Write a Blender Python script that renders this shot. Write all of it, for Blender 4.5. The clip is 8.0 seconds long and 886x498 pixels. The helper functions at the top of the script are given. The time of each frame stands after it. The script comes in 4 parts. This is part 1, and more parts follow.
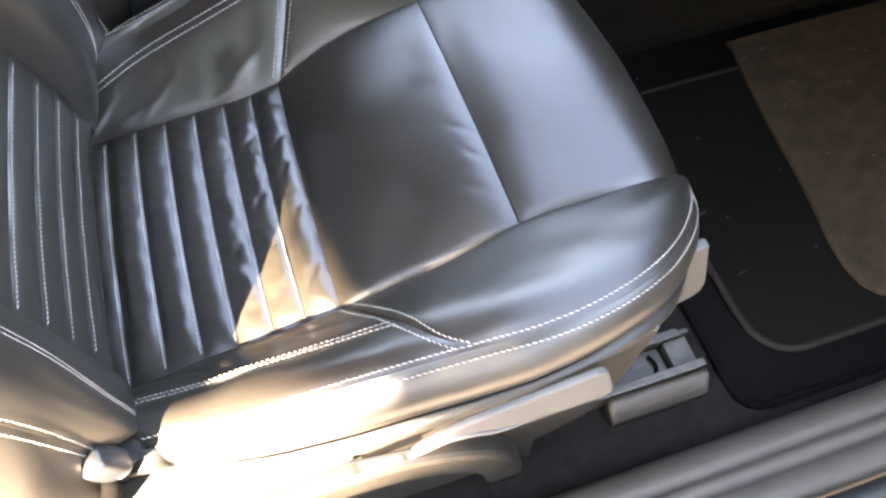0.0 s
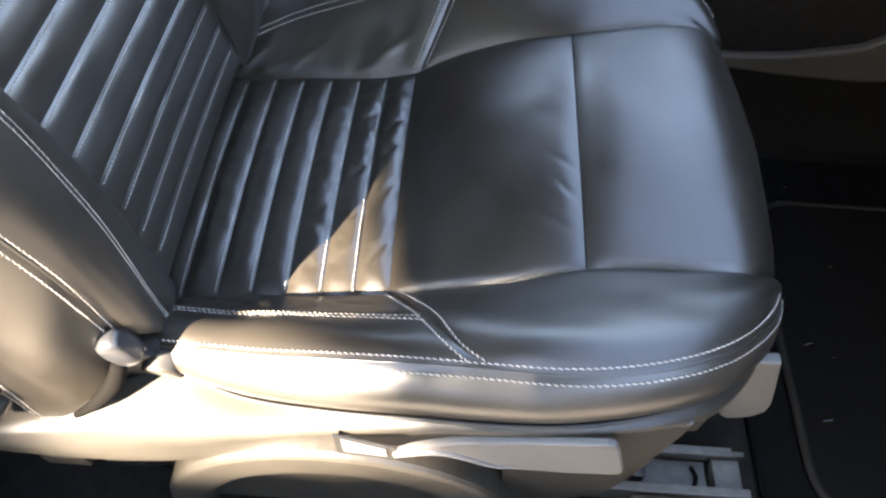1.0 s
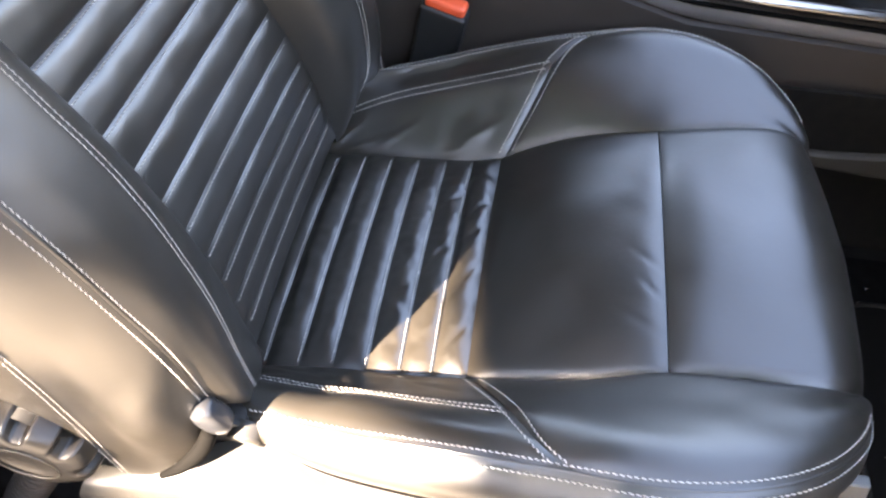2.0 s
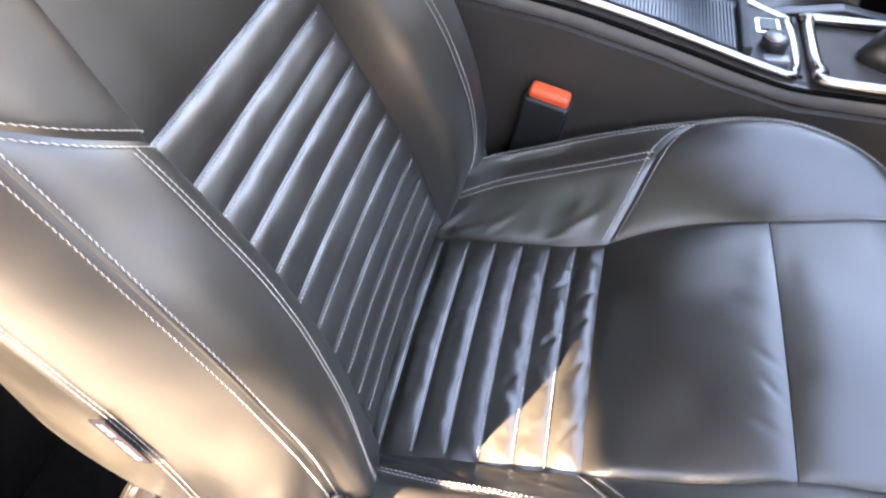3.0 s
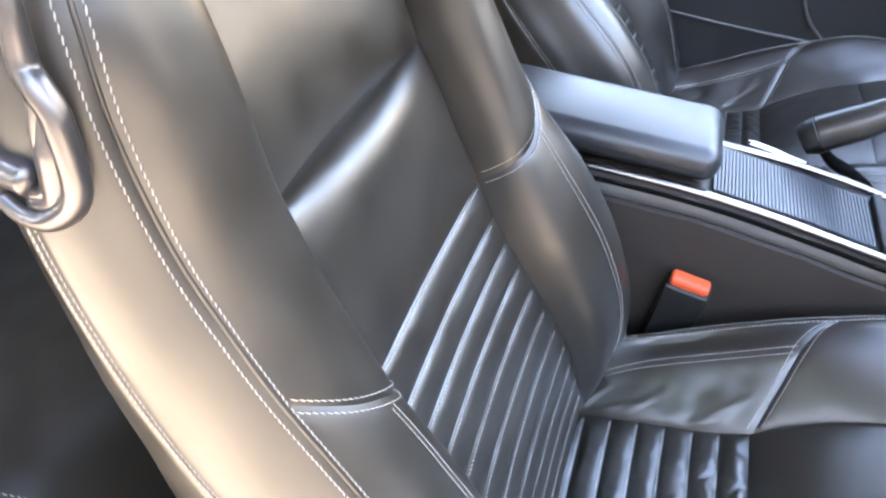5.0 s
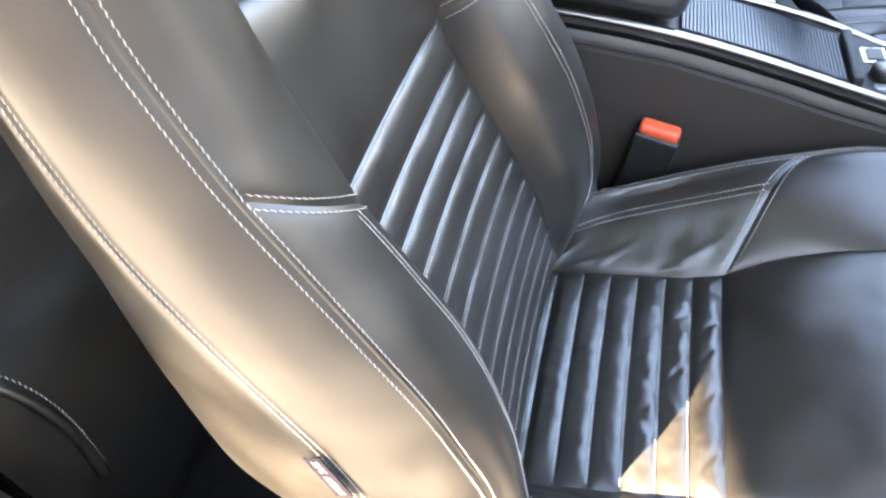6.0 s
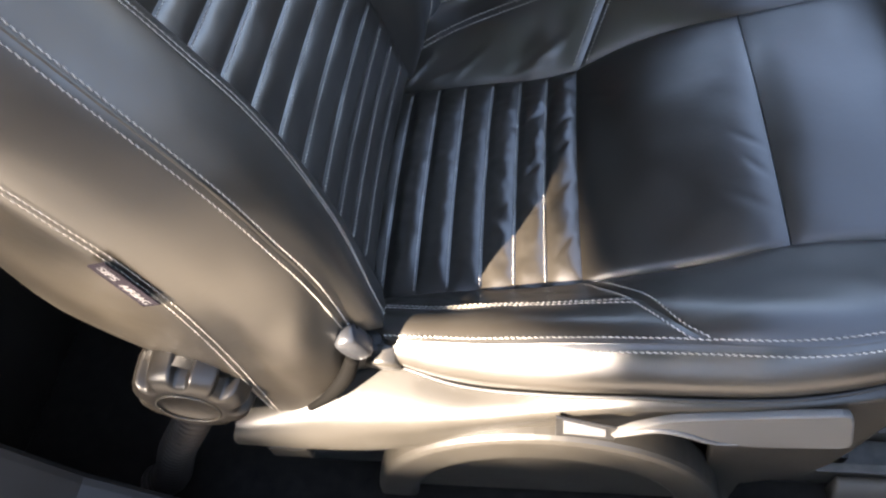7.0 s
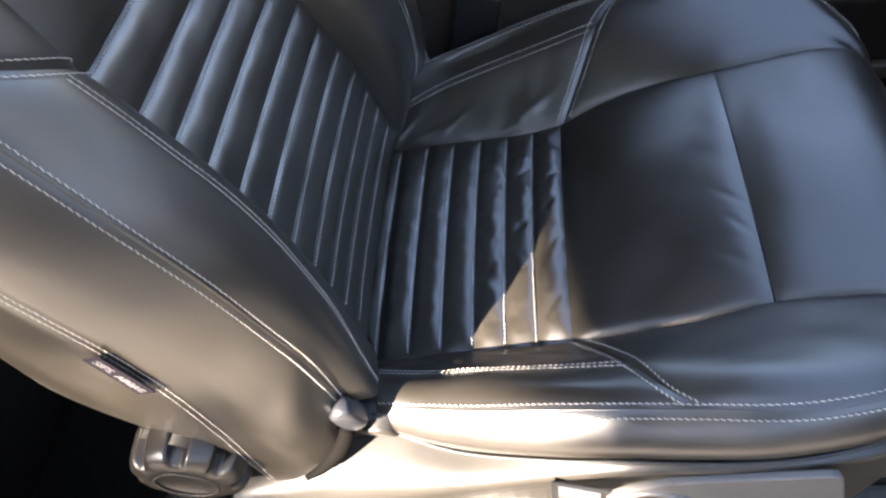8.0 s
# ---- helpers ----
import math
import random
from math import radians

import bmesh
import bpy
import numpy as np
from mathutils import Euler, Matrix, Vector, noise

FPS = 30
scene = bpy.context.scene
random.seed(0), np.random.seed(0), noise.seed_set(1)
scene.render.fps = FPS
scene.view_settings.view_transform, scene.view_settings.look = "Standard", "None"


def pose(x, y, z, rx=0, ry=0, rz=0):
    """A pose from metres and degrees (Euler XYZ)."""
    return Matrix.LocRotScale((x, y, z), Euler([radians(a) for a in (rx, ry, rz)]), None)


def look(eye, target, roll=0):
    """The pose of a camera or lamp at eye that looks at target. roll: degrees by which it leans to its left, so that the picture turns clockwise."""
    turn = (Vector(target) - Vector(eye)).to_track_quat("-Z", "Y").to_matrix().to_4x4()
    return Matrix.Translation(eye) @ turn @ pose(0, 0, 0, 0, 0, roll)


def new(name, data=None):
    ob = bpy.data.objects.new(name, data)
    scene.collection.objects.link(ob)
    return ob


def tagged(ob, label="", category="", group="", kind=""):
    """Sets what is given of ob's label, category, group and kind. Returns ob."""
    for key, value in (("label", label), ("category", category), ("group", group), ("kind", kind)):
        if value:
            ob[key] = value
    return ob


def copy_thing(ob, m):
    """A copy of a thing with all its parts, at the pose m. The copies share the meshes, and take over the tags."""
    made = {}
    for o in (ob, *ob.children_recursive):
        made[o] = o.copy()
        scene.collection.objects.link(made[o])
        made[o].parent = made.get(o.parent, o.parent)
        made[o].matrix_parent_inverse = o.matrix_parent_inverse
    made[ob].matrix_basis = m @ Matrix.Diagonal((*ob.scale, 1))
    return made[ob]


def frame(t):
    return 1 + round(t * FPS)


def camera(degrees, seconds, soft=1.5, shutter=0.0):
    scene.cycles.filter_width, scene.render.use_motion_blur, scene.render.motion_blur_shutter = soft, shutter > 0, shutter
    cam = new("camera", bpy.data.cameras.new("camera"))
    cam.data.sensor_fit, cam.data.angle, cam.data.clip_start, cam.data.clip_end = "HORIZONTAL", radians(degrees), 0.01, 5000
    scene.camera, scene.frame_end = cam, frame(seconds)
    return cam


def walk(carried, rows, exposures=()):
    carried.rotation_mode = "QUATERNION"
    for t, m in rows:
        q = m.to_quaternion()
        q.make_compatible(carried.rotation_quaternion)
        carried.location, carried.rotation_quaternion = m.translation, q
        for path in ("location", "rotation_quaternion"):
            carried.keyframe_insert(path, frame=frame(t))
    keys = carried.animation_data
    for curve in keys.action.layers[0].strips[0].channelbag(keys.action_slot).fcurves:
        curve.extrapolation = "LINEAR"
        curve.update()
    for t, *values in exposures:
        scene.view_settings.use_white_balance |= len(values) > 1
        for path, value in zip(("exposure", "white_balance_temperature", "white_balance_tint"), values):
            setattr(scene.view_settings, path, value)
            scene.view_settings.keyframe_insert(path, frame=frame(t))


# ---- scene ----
cam = camera(64.4, 8.0, soft=2.4)
PATH = [
    (0, (0.003, -0.425, 0.88), (0.314, 0.554, -0.835), -0.7),
    (0.5, (0.039, -0.452, 0.888), (0.034, 0.671, -0.768), -2.9),
    (1, (0.053, -0.451, 0.856), (0.024, 0.682, -0.792), 2.6),
    (1.2, (0.053, -0.449, 0.854), (0.011, 0.696, -0.785), 3.2),
    (2.3, (0.009, -0.437, 0.895), (-0.238, 0.826, -0.636), -0.6),
    (2.5, (0.003, -0.435, 0.899), (-0.277, 0.837, -0.619), -1.5),
    (3, (-0.027, -0.428, 0.921), (-0.406, 0.883, -0.541), -4.3),
    (3.5, (-0.055, -0.429, 0.954), (-0.517, 0.929, -0.439), -4.7),
    (4, (-0.08, -0.428, 0.987), (-0.617, 0.971, -0.338), -5.6),
    (4.5, (-0.105, -0.425, 1.02), (-0.699, 1.022, -0.227), -6.0),
    (4.7, (-0.108, -0.427, 1.039), (-0.733, 1.038, -0.17), -6.6),
    (5.8, (-0.122, -0.442, 0.996), (-0.639, 0.893, -0.402), -9.1),
    (6, (-0.111, -0.459, 0.963), (-0.61, 0.868, -0.447), -8.9),
    (6.5, (-0.074, -0.47, 0.932), (-0.538, 0.744, -0.587), -11.8),
    (7, (-0.029, -0.483, 0.873), (-0.329, 0.65, -0.748), -12.0),
    (7.5, (-0.008, -0.479, 0.868), (-0.253, 0.653, -0.762), -11.1),
    (8, (-0.021, -0.461, 0.9), (-0.311, 0.733, -0.678), -13.0),
]
EXPOSURE = [(0.0, 5.57, 9600, 20), (0.5, 4.86, 8900, 18), (1.0, 4.68, 8400, 16), (2.5, 5.30, 8800, 22), (3.0, 5.50, 9000, 22), (3.5, 5.53, 8900, 21), (4.5, 5.76, 8200, 20),
            (6.0, 5.55, 8500, 16), (6.5, 5.26, 8500, 16), (7.0, 4.05, 8000, 17), (7.5, 3.90, 7800, 18), (8.0, 4.05, 7700, 18)]

walk(cam, [(t, look(e, g, r)) for t, e, g, r in PATH], EXPOSURE)

# ---- world, sun, light ----
SUN_TRAVEL = Vector((0.58, 0.73, -0.66)).normalized()
world = bpy.data.worlds.new("sky")
scene.world = world
world.use_nodes = True
wn = world.node_tree
sky = wn.nodes.new("ShaderNodeTexSky")
sky.sky_type = "NISHITA"
sky.sun_disc = False
sky.ozone_density = 1.6
sky.dust_density = 0.3
sky.sun_elevation = math.asin(-SUN_TRAVEL.z)
sky.sun_rotation = math.atan2(-SUN_TRAVEL.x, -SUN_TRAVEL.y)
wn.links.new(sky.outputs[0], wn.nodes["Background"].inputs[0])
wn.nodes["Background"].inputs[1].default_value = 0.115
sun_data = bpy.data.lights.new("sun", "SUN")
sun_data.energy = 5.0
sun_data.angle = radians(0.53)
sun_data.color = (1.0, 0.97, 0.92)
sun_ob = new("sun", sun_data)
sun_ob.matrix_world = look((0, 0, 0), SUN_TRAVEL)


# ---- materials ----
def material(name, base, rough=0.5, metal=0.0, spec=0.5, vary=0.15, scale=40.0, bump=0.0, bump_scale=900.0, kind="noise", coat=0.0, wave=0.0):
    m = bpy.data.materials.new(name)
    m.use_nodes = True
    nt = m.node_tree
    b = nt.nodes["Principled BSDF"]
    b.inputs["Metallic"].default_value = metal
    b.inputs["Specular IOR Level"].default_value = spec
    b.inputs["Coat Weight"].default_value = coat
    b.inputs["Coat Roughness"].default_value = 0.15
    co = nt.nodes.new("ShaderNodeTexCoord")
    big = nt.nodes.new("ShaderNodeTexNoise")
    big.inputs["Scale"].default_value = scale
    big.inputs["Detail"].default_value = 6
    nt.links.new(co.outputs["Object"], big.inputs["Vector"])
    ramp = nt.nodes.new("ShaderNodeMapRange")
    ramp.inputs[1].default_value, ramp.inputs[2].default_value = 0.3, 0.7
    ramp.inputs[3].default_value, ramp.inputs[4].default_value = 1 - vary, 1 + vary
    nt.links.new(big.outputs[0], ramp.inputs[0])
    mul = nt.nodes.new("ShaderNodeVectorMath")
    mul.operation = "SCALE"
    mul.inputs[0].default_value = base
    nt.links.new(ramp.outputs[0], mul.inputs["Scale"])
    nt.links.new(mul.outputs[0], b.inputs["Base Color"])
    rr = nt.nodes.new("ShaderNodeMapRange")
    rr.inputs[1].default_value, rr.inputs[2].default_value = 0.3, 0.7
    rr.inputs[3].default_value, rr.inputs[4].default_value = rough * (1 - 0.8 * vary - 0.04), min(1, rough * (1 + 0.8 * vary + 0.04))
    nt.links.new(big.outputs[0], rr.inputs[0])
    nt.links.new(rr.outputs[0], b.inputs["Roughness"])
    if bump:
        if kind == "leather":
            fine = nt.nodes.new("ShaderNodeTexVoronoi")
            fine.feature = "F1"
        else:
            fine = nt.nodes.new("ShaderNodeTexNoise")
            fine.inputs["Detail"].default_value = 4
        fine.inputs["Scale"].default_value = bump_scale
        nt.links.new(co.outputs["Object"], fine.inputs["Vector"])
        bp = nt.nodes.new("ShaderNodeBump")
        bp.inputs["Strength"].default_value = bump
        bp.inputs["Distance"].default_value = 0.0005
        nt.links.new(fine.outputs[0], bp.inputs["Height"])
        nt.links.new(bp.outputs[0], b.inputs["Normal"])
        if wave:
            slow = nt.nodes.new("ShaderNodeTexNoise")
            slow.inputs["Scale"].default_value = 34.0
            slow.inputs["Detail"].default_value = 3
            nt.links.new(co.outputs["Object"], slow.inputs["Vector"])
            ripple = nt.nodes.new("ShaderNodeBump")
            ripple.inputs["Strength"].default_value = wave
            ripple.inputs["Distance"].default_value = 0.004
            nt.links.new(slow.outputs[0], ripple.inputs["Height"])
            nt.links.new(ripple.outputs[0], bp.inputs["Normal"])
    return m


LEATHER = material("black_leather", (0.0180, 0.0151, 0.0114), 0.36, spec=0.90, vary=0.14, scale=18, bump=0.09, bump_scale=420, wave=0.09)
THREAD = material("white_thread", (0.40, 0.37, 0.325), 0.7, vary=0.2, scale=300, bump=0.4, bump_scale=2500)
LIDM = material("black_vinyl", (0.020, 0.021, 0.023), 0.40, spec=0.68, vary=0.05, scale=25, bump=0.03, bump_scale=260)
PLASTIC = material("charcoal_plastic", (0.023, 0.0205, 0.0165), 0.40, vary=0.08, scale=25, bump=0.3, bump_scale=1500)
BLACK = material("black_plastic", (0.011, 0.0105, 0.010), 0.5, vary=0.15, scale=30, bump=0.2, bump_scale=1200)
GREY = material("grey_plastic", (0.078, 0.075, 0.068), 0.4, vary=0.08, scale=30, bump=0.15, bump_scale=1500)
CAPM = material("cap_plastic", (0.020, 0.021, 0.023), 0.3, vary=0.08, scale=30, bump=0.1, bump_scale=1500)
LEVER = material("lever_plastic", (0.108, 0.102, 0.094), 0.38, vary=0.08, scale=30, bump=0.15, bump_scale=1500)
DIAL = material("dial_plastic", (0.0115, 0.0098, 0.0080), 0.36, spec=0.45, vary=0.1, scale=30, bump=0.1, bump_scale=1500)
FASCIA = material("taupe_fascia", (0.13, 0.12, 0.11), 0.35, vary=0.06, scale=30)
DARKCHROME = material("smoked_chrome", (0.30, 0.28, 0.25), 0.22, metal=1.0, vary=0.06, scale=50)
CHROME = material("satin_chrome", (0.55, 0.53, 0.50), 0.22, metal=1.0, vary=0.05, scale=60)
STEEL = material("zinc_steel", (0.075, 0.070, 0.062), 0.42, metal=0.7, vary=0.15, scale=60)
RAIL = material("worn_steel", (0.085, 0.078, 0.068), 0.42, metal=0.4, vary=0.25, scale=90)
RUST = material("rusty_steel", (0.045, 0.012, 0.008), 0.7, vary=0.3, scale=150)
GUIDE = material("satin_nickel", (0.15, 0.14, 0.138), 0.34, metal=0.9, vary=0.06, scale=80)
SATIN = material("satin_metal_trim", (0.27, 0.255, 0.24), 0.22, metal=1.0, vary=0.06, scale=60)
SILVER = material("silver_plastic", (0.22, 0.215, 0.21), 0.32, metal=0.6, vary=0.06, scale=40)
RED = material("red_plastic", (0.82, 0.10, 0.035), 0.35, vary=0.06, scale=40)
CARPET = material("black_carpet", (0.013, 0.0112, 0.0095), 0.95, spec=0.05, vary=0.35, scale=60, bump=1.0, bump_scale=1400)
MAT = material("floor_mat_pile", (0.0048, 0.0040, 0.0031), 0.95, spec=0.05, vary=0.25, scale=220, bump=1.0, bump_scale=1200)
HEEL = material("brown_pile", (0.0310, 0.0222, 0.0150), 0.95, spec=0.05, vary=0.3, scale=45, bump=1.0, bump_scale=700)
MATEDGE = material("mat_binding", (0.014, 0.0115, 0.0090), 0.9, spec=0.1, vary=0.2, scale=200, bump=0.6, bump_scale=900)
TAGM = material("tag_fabric", (0.010, 0.008, 0.011), 0.95, spec=0.1, vary=0.2, scale=300, bump=0.4, bump_scale=2500)
TAGW = material("tag_letters", (0.11, 0.105, 0.105), 0.9, spec=0.1, vary=0.1, scale=300)
LINER = material("headliner_cloth", (0.10, 0.088, 0.073), 0.95, vary=0.1, scale=80, bump=0.5, bump_scale=1500)
PAINT = material("orange_paint", (0.26, 0.045, 0.008), 0.4, vary=0.04, scale=20, coat=0.3)
CONSOLE = material("console_plastic", (0.034, 0.0265, 0.0215), 0.5, spec=0.3, vary=0.1, scale=30, bump=0.25, bump_scale=1500)
SHUTTER = material("gloss_black_slats", (0.025, 0.03, 0.038), 0.34, spec=0.55, vary=0.05, scale=40)
RUBBER = material("black_rubber", (0.0030, 0.0027, 0.0023), 0.85, spec=0.06, vary=0.2, scale=40, bump=0.4, bump_scale=600)
SLATE = material("slate_render", (0.10, 0.115, 0.125), 0.9, vary=0.2, scale=4, bump=0.5, bump_scale=60)
SILLM = material("sill_plastic", (0.056, 0.046, 0.036), 0.5, spec=0.3, vary=0.15, scale=20, bump=0.3, bump_scale=900)
STUCCO = material("beige_render", (0.15, 0.140, 0.115), 0.9, vary=0.2, scale=4, bump=0.5, bump_scale=60)
BRICK = material("house_brick", (0.26, 0.19, 0.14), 0.9, vary=0.3, scale=4, bump=0.8, bump_scale=60)
LEAF = material("green_leaf", (0.06, 0.11, 0.03), 0.6, vary=0.35, scale=6)
BARK = material("brown_bark", (0.14, 0.10, 0.07), 0.9, vary=0.35, scale=20, bump=1.0, bump_scale=60)
ASPHALT = material("pale_paving", (0.175, 0.155, 0.128), 0.9, vary=0.25, scale=3, bump=0.8, bump_scale=120)


# ---- mesh helpers ----
def cr(points, n):
    """A Catmull-Rom curve through points, at n even steps."""
    p = np.array(points, float)
    q = np.vstack([2 * p[0] - p[1], p, 2 * p[-1] - p[-2]])
    fine = []
    for k in range(1, len(q) - 2):
        for t in np.linspace(0, 1, 24, endpoint=False):
            a, b, c, d = q[k - 1], q[k], q[k + 1], q[k + 2]
            fine.append(0.5 * (2 * b + (c - a) * t + (2 * a - 5 * b + 4 * c - d) * t * t + (3 * b - a - 3 * c + d) * t ** 3))
    fine.append(q[-2])
    fine = np.array(fine)
    d = np.r_[0, np.cumsum(np.linalg.norm(np.diff(fine, axis=0), axis=1))]
    s = np.linspace(0, d[-1], n)
    return np.stack([np.interp(s, d, fine[:, k]) for k in range(fine.shape[1])], 1)


def link(name, verts, faces, mat, parent=None, label="", smooth=True):
    me = bpy.data.meshes.new(name)
    me.from_pydata([tuple(v) for v in verts], [], [tuple(f) for f in faces])
    me.update()
    me.materials.append(mat)
    if smooth:
        me.polygons.foreach_set("use_smooth", [True] * len(me.polygons))
    ob = new(name, me)
    if parent is not None:
        ob.parent = parent
    if label:
        ob["label"] = label
    return ob


def part(name, bm, mat, parent, label="", smooth=False):
    me = bpy.data.meshes.new(name)
    bmesh.ops.recalc_face_normals(bm, faces=bm.faces)
    bm.to_mesh(me)
    bm.free()
    me.materials.append(mat)
    if smooth:
        me.polygons.foreach_set("use_smooth", [True] * len(me.polygons))
    ob = new(name, me)
    if parent is not None:
        ob.parent = parent
    if label:
        ob["label"] = label
    return ob


def empty(name, label, category, at=(0, 0, 0), group="", kind=""):
    ob = new(name)
    ob.location = at
    return tagged(ob, label, category, group, kind)


def normals(g):
    du, dv = np.gradient(g, axis=0), np.gradient(g, axis=1)
    n = np.cross(du, dv)
    return n / np.maximum(np.linalg.norm(n, axis=2, keepdims=True), 1e-9)


def wrinkle(g, amp, size, seed):
    out = np.zeros(g.shape[:2])
    for i in range(g.shape[0]):
        for j in range(g.shape[1]):
            p = Vector(g[i, j]) / size + Vector((seed * 3.7, seed * 1.3, 0))
            out[i, j] = noise.noise(p) + 0.5 * noise.noise(p * 2.1)
    return out * amp


class Sheet:
    """A padded panel over a grid of guide curves: pillowed, with its edges turned down into the seams."""

    def __init__(self, guides, n, m, out, amp=0.003, p=4.0, ends=True, rough=0.0, size=0.05, seed=1, smooth_across=True, creases=()):
        rows = [cr(g, n) for g in guides]
        if len(rows) > 2 and smooth_across:
            g = np.stack([cr([r[i] for r in rows], m) for i in range(n)])
        else:
            g = np.stack([np.stack([np.array([np.interp(v, np.linspace(0, 1, len(rows)), [r[i][k] for r in rows]) for k in range(3)]) for v in np.linspace(0, 1, m)]) for i in range(n)])
        nn = normals(g)
        if np.sum(nn.mean(axis=(0, 1)) * np.array(out)) < 0:
            nn = -nn
            self.flip = True
        else:
            self.flip = False
        v = np.abs(np.linspace(-1, 1, m))
        u = np.abs(np.linspace(-1, 1, n))
        h = amp * (1 - v[None, :] ** p) * ((1 - u[:, None] ** (p * 4)) if ends else 1)
        if rough:
            h = h + wrinkle(g, rough, size, seed) * (1 - v[None, :] ** 6) * (1 - u[:, None] ** 12)
        for x0, y0, x1, y1, wide, deep in creases:
            a, d = np.array((x0, y0)), np.array((x1 - x0, y1 - y0))
            q = g[:, :, :2] - a
            t = np.clip((q @ d) / (d @ d), 0, 1)
            r = np.cross(np.array((d[0], d[1])), q) / math.hypot(*d)
            far = np.linalg.norm(q - t[:, :, None] * d, axis=2)
            h = h + deep * np.sin(np.pi * np.clip(t, 0.12, 0.88)) * np.exp(-(far / wide) ** 2) * np.where(np.abs(r) < 9, -1.0 + 1.2 * np.tanh(r / wide), 0)
        self.g = g + nn * h[:, :, None]
        self.n = nn
        self.shape = (n, m)

    def build(self, name, mat, parent, label="", skirt=0.012):
        n, m = self.shape
        verts = list(self.g.reshape(-1, 3))
        faces = []
        for i in range(n - 1):
            for j in range(m - 1):
                f = (i * m + j, (i + 1) * m + j, (i + 1) * m + j + 1, i * m + j + 1)
                faces.append(f[::-1] if self.flip else f)
        if skirt:
            ring = [(i, 0) for i in range(n)] + [(n - 1, j) for j in range(1, m)] + [(i, m - 1) for i in range(n - 2, -1, -1)] + [(0, j) for j in range(m - 2, 0, -1)]
            top, k = len(verts), len(ring)
            base = top + k
            verts += [self.g[i, j] for i, j in ring]
            verts += [self.g[i, j] - self.n[i, j] * skirt for i, j in ring]
            for a in range(k):
                b = (a + 1) % k
                f = (top + a, top + b, base + b, base + a)
                faces.append(f if not self.flip else f[::-1])
        return link(name, verts, faces, mat, parent, label)

    def at(self, u, v):
        n, m = self.shape
        a, b = u * (n - 1), v * (m - 1)
        i, j = min(int(a), n - 2), min(int(b), m - 2)
        s, t = a - i, b - j
        mix = lambda q: (q[i, j] * (1 - s) + q[i + 1, j] * s) * (1 - t) + (q[i, j + 1] * (1 - s) + q[i + 1, j + 1] * s) * t
        return mix(self.g), mix(self.n)

    def along(self, v0, v1=None, u0=0.0, u1=1.0, off=None, k=160):
        """Points and normals of a line over the panel; off: metres in from the edge v0 (0 or 1) or u0."""
        pts = []
        for s in np.linspace(0, 1, k):
            u = u0 + (u1 - u0) * s
            if off is not None:
                a, _ = self.at(u, 0.0)
                b, _ = self.at(u, 1.0)
                w = max(np.linalg.norm(b - a), 1e-6)
                v = min(off / w, 0.9) if v0 == 0 else 1 - min(off / w, 0.9)
            else:
                v = v0 + ((v1 if v1 is not None else v0) - v0) * s
            pts.append(self.at(u, v))
        return np.array([q[0] for q in pts]), np.array([q[1] for q in pts])


def stitching(lines, parent, pitch=0.0062, gap=0.0016, r=0.0008, lift=0.0011, name="stitching"):
    """Sewn thread: one small rounded dash a stitch, along lines of (points, normals)."""
    verts, faces = [], []
    for pts, nrm in lines:
        d = np.r_[0, np.cumsum(np.linalg.norm(np.diff(pts, axis=0), axis=1))]
        s = 0.0
        while s + pitch < d[-1]:
            ss = np.array([s, s + 0.0012, s + (pitch - gap) / 2, s + pitch - gap - 0.0012, s + pitch - gap])
            rad = np.array([0.35, 0.95, 1.0, 0.95, 0.35]) * r
            low = np.array([-0.7, 0.0, 0.25, 0.0, -0.7]) * r
            skew = np.array([-0.8, -0.5, 0.0, 0.5, 0.8]) * r
            c = np.stack([np.interp(ss, d, pts[:, k]) for k in range(3)], 1)
            n = np.stack([np.interp(ss, d, nrm[:, k]) for k in range(3)], 1)
            t = c[-1] - c[0]
            t = t / max(np.linalg.norm(t), 1e-9)
            base = len(verts)
            for q in range(5):
                nq = n[q] - t * np.dot(n[q], t)
                nq = nq / max(np.linalg.norm(nq), 1e-9)
                bq = np.cross(t, nq)
                o = c[q] + nq * (lift + low[q]) + bq * skew[q]
                for a in range(5):
                    w = 2 * math.pi * a / 5
                    verts.append(o + rad[q] * (math.cos(w) * bq + math.sin(w) * nq))
            for q in range(4):
                for a in range(5):
                    faces.append((base + q * 5 + a, base + q * 5 + (a + 1) % 5, base + q * 5 + 5 + (a + 1) % 5, base + q * 5 + 5 + a))
            faces.append(tuple(base + a for a in range(4, -1, -1)))
            faces.append(tuple(base + 20 + a for a in range(5)))
            s += pitch
    return tagged(link(name, verts, faces, THREAD, parent), "off-white sewing thread", kind="stuff")


